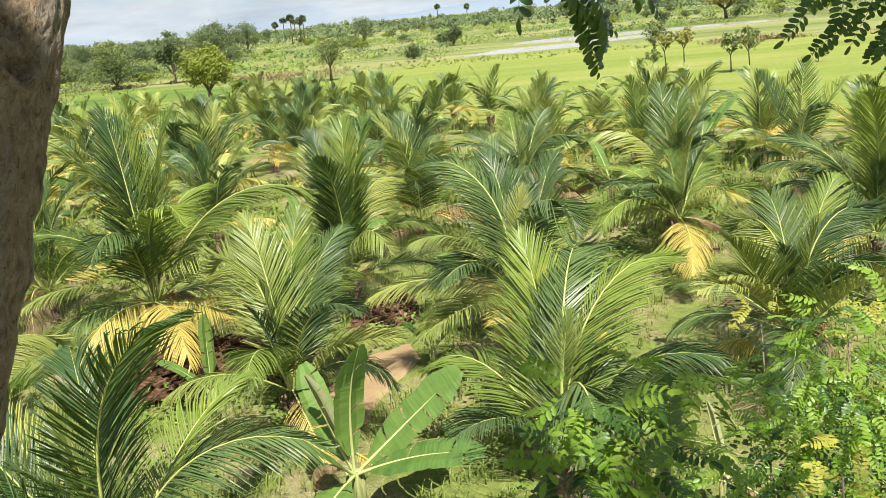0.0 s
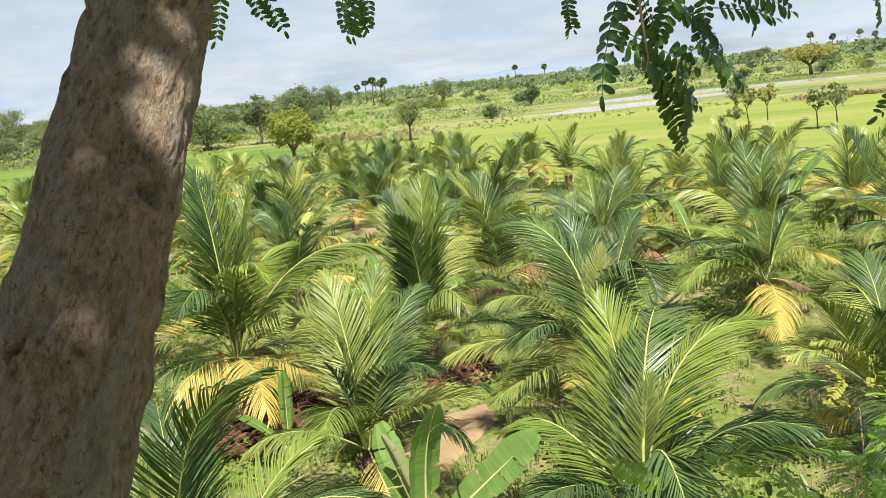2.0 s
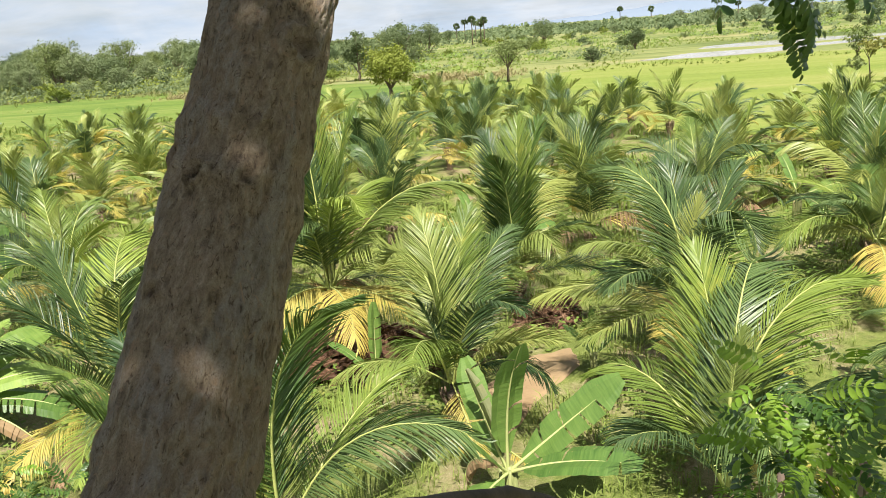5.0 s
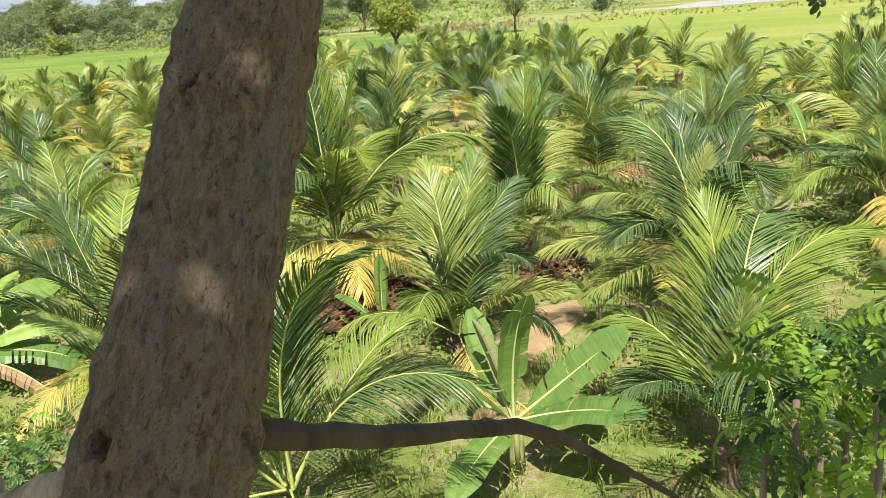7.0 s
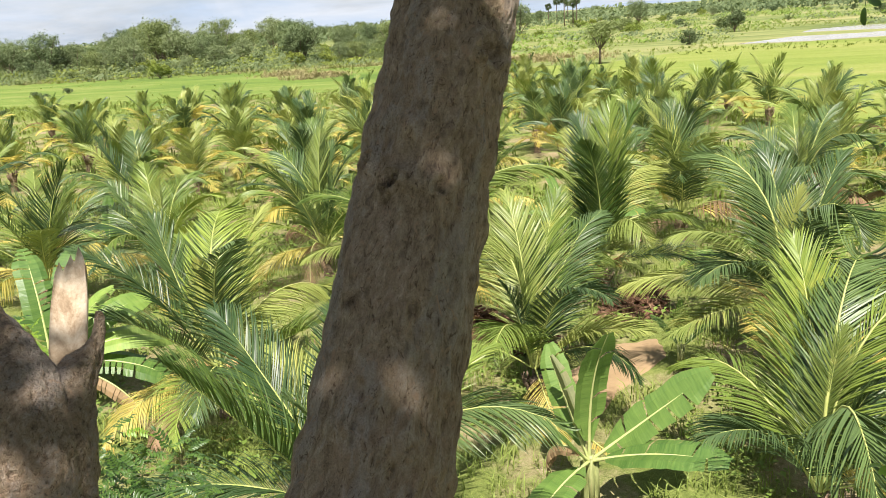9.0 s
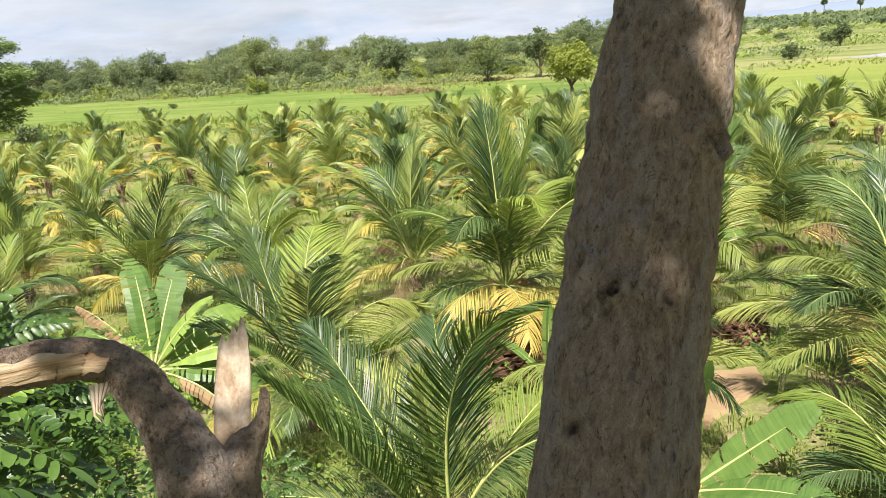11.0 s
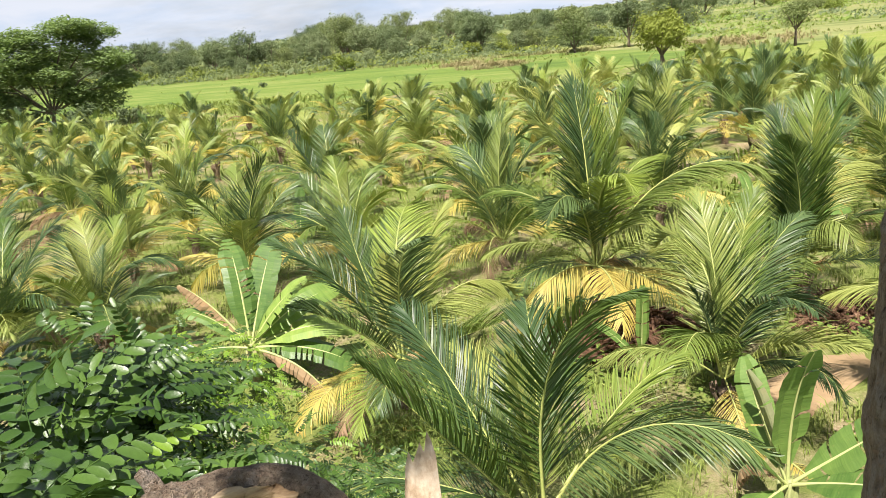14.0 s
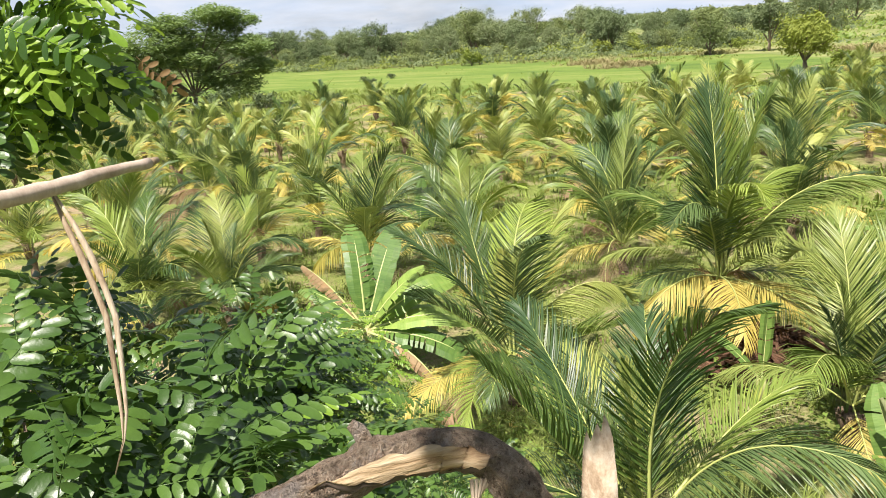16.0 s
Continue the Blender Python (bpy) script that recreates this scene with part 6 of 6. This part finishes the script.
    part("splinter", s.mesh("splinter", [TORN_WOOD]), ob, None, "pale torn wood splinter")
    # bare torn wood along the front of the bent limb
    s, r = Shape(), random.Random(12)
    line = [Vector(p) for p in stem[9:15]]
    rows, shade = [], []
    steps = 30
    for i in range(steps + 1):
        f = i / steps * (len(line) - 1)
        k = min(int(f), len(line) - 2)
        c = line[k].lerp(line[k + 1], f - k)
        d = (line[k + 1] - line[k]).normalized()
        face = (Vector((-0.40, -0.07, 7.2)) - c)
        face = (face - d * face.dot(d)).normalized()
        low = d.cross(face)
        if low.z > 0:
            low = -low
        q = i / steps
        open_ = max(0.0, math.sin(math.pi * min(1, 0.08 + q))) ** 0.5
        rad = 0.0215
        row = []
        for j in range(7):
            a = -0.15 + 0.22 * noise.noise((i * 0.33, 4.0, j * 0.1)) + 1.05 * (j / 6) * open_ + 0.25 * noise.noise((i * 0.5, 1.0, 0.0)) * (j / 6)
            w = face * math.cos(a) + low * math.sin(a)
            row.append(c + w * (rad + 0.0032 + 0.004 * noise.noise((i * 0.12, j * 1.1, 7.0)) + r.uniform(-0.0005, 0.0005)))
        rows.append(row)
        under = []
        for j in range(4):
            b = a + (0.12 + 0.5 * open_ * (0.7 + 0.9 * noise.noise((i * 0.4, 8.0, 2.0)))) * j / 3
            w = face * math.cos(b) + low * math.sin(b)
            under.append(c + w * (rad + (0.004, 0.0022, 0.0026, 0.0008)[j] + 0.003 * noise.noise((i * 0.6, j * 2.0, 3.0))))
        shade.append(under)
    for row in rows:
        s.v += row
    for i in range(steps):
        for j in range(6):
            a = i * 7 + j
            s.f.append((a, a + 1, a + 8, a + 7))
            s.m.append(0)
    # strip below the tear: ragged edge and the underside's shade in one dark colour
    dark = Shape()
    for under in shade:
        dark.v += under
    for i in range(steps):
        for j in range(3):
            k = i * 4 + j
            dark.f.append((k, k + 1, k + 5, k + 4))
            dark.m.append(0)
    # the split at the strip's far end, its hollow shown as dark tubes
    for k, (p, q) in enumerate((((-0.931, 0.361, 6.812), (-0.946, 0.325, 6.804)), ((-0.935, 0.350, 6.806), (-0.952, 0.308, 6.796)), ((-0.928, 0.366, 6.800), (-0.944, 0.330, 6.790)))):
        p, q = Vector(p), Vector(q)
        dark.tube([p, p.lerp(q, 0.3) + Vector((0.001, 0, 0.001)), p.lerp(q, 0.7), q], [0.001, 0.0038, 0.003, 0.0006], 7)
    part("torn_edge", dark.mesh("torn_edge", [DARK_TWIG]), ob, None, "ragged edge under the torn wood, its shade painted dark")
    part("torn_strip", s.mesh("torn_strip", [BEND_WOOD]), ob, None, "bare torn yellow-brown wood along the bend")
    s = Shape()
    for k in range(5):
        a = Vector((-0.815 - 0.004 * k, 0.478 - 0.003 * k, 6.785))
        s.tube([a, a + Vector((0.004 * k - 0.01, -0.008, -0.016 - 0.003 * k)), a + Vector((0.006 * k - 0.006, -0.012, -0.026 - 0.005 * (k % 3)))], [0.0022, 0.0015, 0.0004], 5)
    part("torn_fibre", s.mesh("torn_fibre", [TORN_WOOD]), ob, None, "hanging torn wood fibre")
    return ob


broken_fork()


# ---------------------------------------------------------------- the snapped twig and the leafy shrub by it
def snapped_twig():
    ob = thing("snapped_branch", "snapped thin branch with a hanging strip of torn bark", "branch")
    path = [(-1.06, -0.62, 7.02), (-1.16, -0.2, 7.05), (-1.235, 0.1, 7.072), (-1.268, 0.24, 7.072), (-1.301, 0.345, 7.069), (-1.33, 0.43, 7.071), (-1.352, 0.497, 7.069)]
    part("twig", twig_mesh("twig", path, [0.014, 0.0125, 0.011, 0.0102, 0.009, 0.0072, 0.0066], PALE_TWIG, 14, 0.1, 6), ob)
    s = Shape()
    s.tube([(-1.351, 0.495, 7.069), (-1.357, 0.513, 7.070)], [0.0068, 0.004], 8)
    part("torn_end", s.mesh("torn_end", [TORN_WOOD]), ob, None, "pale snapped end")
    s, r = Shape(), random.Random(2)
    line = [Vector(p) for p in ((-1.303, 0.344, 7.060), (-1.285, 0.347, 7.03), (-1.267, 0.348, 6.995), (-1.250, 0.348, 6.96), (-1.237, 0.348, 6.926), (-1.226, 0.341, 6.88), (-1.215, 0.331, 6.82), (-1.212, 0.322, 6.79), (-1.222, 0.31, 6.75))]
    width = [0.004, 0.008, 0.0105, 0.0095, 0.0095, 0.0085, 0.0055, 0.0018, 0.0008]
    for lane in (-0.35, 0.4):
        s = Shape()
        s.tube([p + Vector((0.8, 0.6, 0)).normalized() * w * lane * 1.5 + Vector((r.uniform(-1, 1), r.uniform(-1, 1), 0)) * 0.0007 for p, w in zip(line, width)], [max(0.0007, w * 0.4) for w in width], 6)
        part("bark_strip", s.mesh("bark_strip", [TORN_WOOD]), ob, None, "hanging strip of torn pale bark")
    return ob


snapped_twig()


def shrub(name, label, clumps, seed, stems, tones, root, face=None):
    """A leafy shrub: stems from the root to its clumps, and feathery leaves round their ends."""
    r = random.Random(seed)
    ob = thing(name, label, "shrub")
    for i, (x, y, z, rad, count, size, lit) in enumerate(clumps):
        c = Vector((x, y, z))
        if i % stems == 0:
            foot = Vector(root)
            part("stem", twig_mesh("stem", [foot, foot.lerp(c, 0.55) + Vector((0, 0, -0.25)), c - Vector((0, 0, rad * 0.3))], [0.018, 0.011, 0.003], TWIG, 7, 0.2, i), ob)
        for k in range(count):
            o = Vector((r.gauss(0, 0.55), r.gauss(0, 0.55), r.gauss(0, 0.42))) * rad
            o *= min(1.0, 0.95 * rad / max(o.length, 1e-4))
            way = (o.normalized() * 0.8 + Vector((r.uniform(-0.8, 0.8), r.uniform(-0.8, 0.8), r.uniform(-0.75, 0.05)))).normalized()
            # lit: share of leaves in the paler green, setting a clump's light by colour
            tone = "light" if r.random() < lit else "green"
            up = (r.uniform(-0.3, 0.3), r.uniform(-0.5, 0.2), 1) if face is None else Vector(face) + Vector((r.gauss(0, 0.3), r.gauss(0, 0.3), r.gauss(0, 0.3)))
            part("leaf", LEAVES[tone][r.randrange(5)], ob, leaf_pose(c + o, way, up, size * r.uniform(0.8, 1.2), r.uniform(-20, 20)))
    return ob


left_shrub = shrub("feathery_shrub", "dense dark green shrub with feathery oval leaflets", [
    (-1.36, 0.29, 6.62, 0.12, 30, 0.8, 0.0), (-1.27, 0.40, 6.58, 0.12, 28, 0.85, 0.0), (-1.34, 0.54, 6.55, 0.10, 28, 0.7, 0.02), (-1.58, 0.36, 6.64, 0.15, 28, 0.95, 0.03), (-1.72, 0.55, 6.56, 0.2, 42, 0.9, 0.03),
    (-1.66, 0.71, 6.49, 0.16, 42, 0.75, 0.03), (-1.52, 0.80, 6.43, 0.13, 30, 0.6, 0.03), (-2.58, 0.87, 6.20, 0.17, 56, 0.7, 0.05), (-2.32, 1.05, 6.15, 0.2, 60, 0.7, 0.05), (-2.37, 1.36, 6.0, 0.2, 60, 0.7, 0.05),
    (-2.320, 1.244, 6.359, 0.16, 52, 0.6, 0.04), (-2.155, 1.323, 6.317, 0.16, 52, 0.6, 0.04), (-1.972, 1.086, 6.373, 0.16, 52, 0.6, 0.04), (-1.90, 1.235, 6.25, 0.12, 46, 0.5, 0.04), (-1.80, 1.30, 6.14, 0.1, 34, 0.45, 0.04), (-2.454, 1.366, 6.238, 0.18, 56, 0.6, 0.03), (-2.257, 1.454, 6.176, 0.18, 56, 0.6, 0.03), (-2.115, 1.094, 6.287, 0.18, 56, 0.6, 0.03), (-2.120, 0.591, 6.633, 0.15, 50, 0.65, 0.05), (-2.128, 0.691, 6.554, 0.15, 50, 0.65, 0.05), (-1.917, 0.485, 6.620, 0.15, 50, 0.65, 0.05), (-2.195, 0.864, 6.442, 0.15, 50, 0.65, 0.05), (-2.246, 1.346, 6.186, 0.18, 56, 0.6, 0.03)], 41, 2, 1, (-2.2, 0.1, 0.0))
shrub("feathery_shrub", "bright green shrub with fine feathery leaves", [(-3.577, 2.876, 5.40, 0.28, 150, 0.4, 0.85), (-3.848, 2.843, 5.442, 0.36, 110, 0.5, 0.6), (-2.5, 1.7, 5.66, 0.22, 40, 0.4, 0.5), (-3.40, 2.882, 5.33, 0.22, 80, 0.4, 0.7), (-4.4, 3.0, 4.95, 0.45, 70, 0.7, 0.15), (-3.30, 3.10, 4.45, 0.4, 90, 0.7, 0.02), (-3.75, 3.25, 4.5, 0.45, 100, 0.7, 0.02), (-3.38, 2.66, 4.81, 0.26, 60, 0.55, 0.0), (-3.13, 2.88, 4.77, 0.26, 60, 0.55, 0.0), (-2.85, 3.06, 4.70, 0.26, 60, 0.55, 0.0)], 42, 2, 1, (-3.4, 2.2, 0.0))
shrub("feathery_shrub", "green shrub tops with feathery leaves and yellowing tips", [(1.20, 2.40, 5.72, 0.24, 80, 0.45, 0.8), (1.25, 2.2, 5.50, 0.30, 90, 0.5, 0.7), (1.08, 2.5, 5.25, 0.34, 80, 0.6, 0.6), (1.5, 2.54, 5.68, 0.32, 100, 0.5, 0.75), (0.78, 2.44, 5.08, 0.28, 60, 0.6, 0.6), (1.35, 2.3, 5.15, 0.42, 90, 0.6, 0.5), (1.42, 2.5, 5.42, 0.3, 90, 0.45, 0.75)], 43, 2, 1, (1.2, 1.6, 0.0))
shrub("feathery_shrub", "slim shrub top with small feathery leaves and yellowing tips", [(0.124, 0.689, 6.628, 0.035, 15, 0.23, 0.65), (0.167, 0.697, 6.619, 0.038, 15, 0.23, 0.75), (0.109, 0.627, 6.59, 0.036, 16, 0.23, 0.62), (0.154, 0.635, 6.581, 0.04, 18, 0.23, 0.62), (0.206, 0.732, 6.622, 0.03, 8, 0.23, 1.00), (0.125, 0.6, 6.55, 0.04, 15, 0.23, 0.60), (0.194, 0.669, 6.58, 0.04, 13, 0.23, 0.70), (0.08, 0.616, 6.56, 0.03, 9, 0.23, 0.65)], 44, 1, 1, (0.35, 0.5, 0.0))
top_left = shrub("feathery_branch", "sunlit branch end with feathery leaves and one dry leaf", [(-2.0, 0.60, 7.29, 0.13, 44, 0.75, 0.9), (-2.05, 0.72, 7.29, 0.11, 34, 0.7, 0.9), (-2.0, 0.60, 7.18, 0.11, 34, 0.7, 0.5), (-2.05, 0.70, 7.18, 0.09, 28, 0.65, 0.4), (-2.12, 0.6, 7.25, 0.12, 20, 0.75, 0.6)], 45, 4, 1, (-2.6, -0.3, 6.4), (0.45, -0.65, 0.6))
part("leaf", LEAVES["dry"][0], top_left, leaf_pose((-2.25, 1.05, 7.2), (0.3, 0.35, -0.5), (0.2, -0.9, 0.4), 0.6), "dry brown leaf")


def yellow_tips():
    """Yellowing leaves at the top of the shrubs beside the palms."""
    r = random.Random(91)
    ob = thing("feathery_shrub", "yellow-tipped shoots of a feathery shrub", "shrub")
    for x, y, z, n, size in ((1.24, 2.96, 5.72, 7, 0.4), (1.58, 2.95, 5.70, 8, 0.42), (0.94, 1.73, 5.82, 9, 0.42)):
        part("stem", twig_mesh("stem", [(x, y - 0.6, 0), (x + 0.05, y - 0.2, z - 1.4), (x, y, z)], [0.016, 0.009, 0.002], TWIG, 6, 0.2, n), ob)
        for k in range(n):
            part("leaf", LEAVES["yellow"][r.randrange(5)], ob, leaf_pose((x + r.gauss(0, 0.05), y + r.gauss(0, 0.05), z + r.gauss(0, 0.04)), (r.uniform(-1, 1), r.uniform(-1, 1), r.uniform(-0.2, 0.7)), (0, -0.3, 1), size * r.uniform(0.8, 1.2)), "yellowing leaf")


yellow_tips()
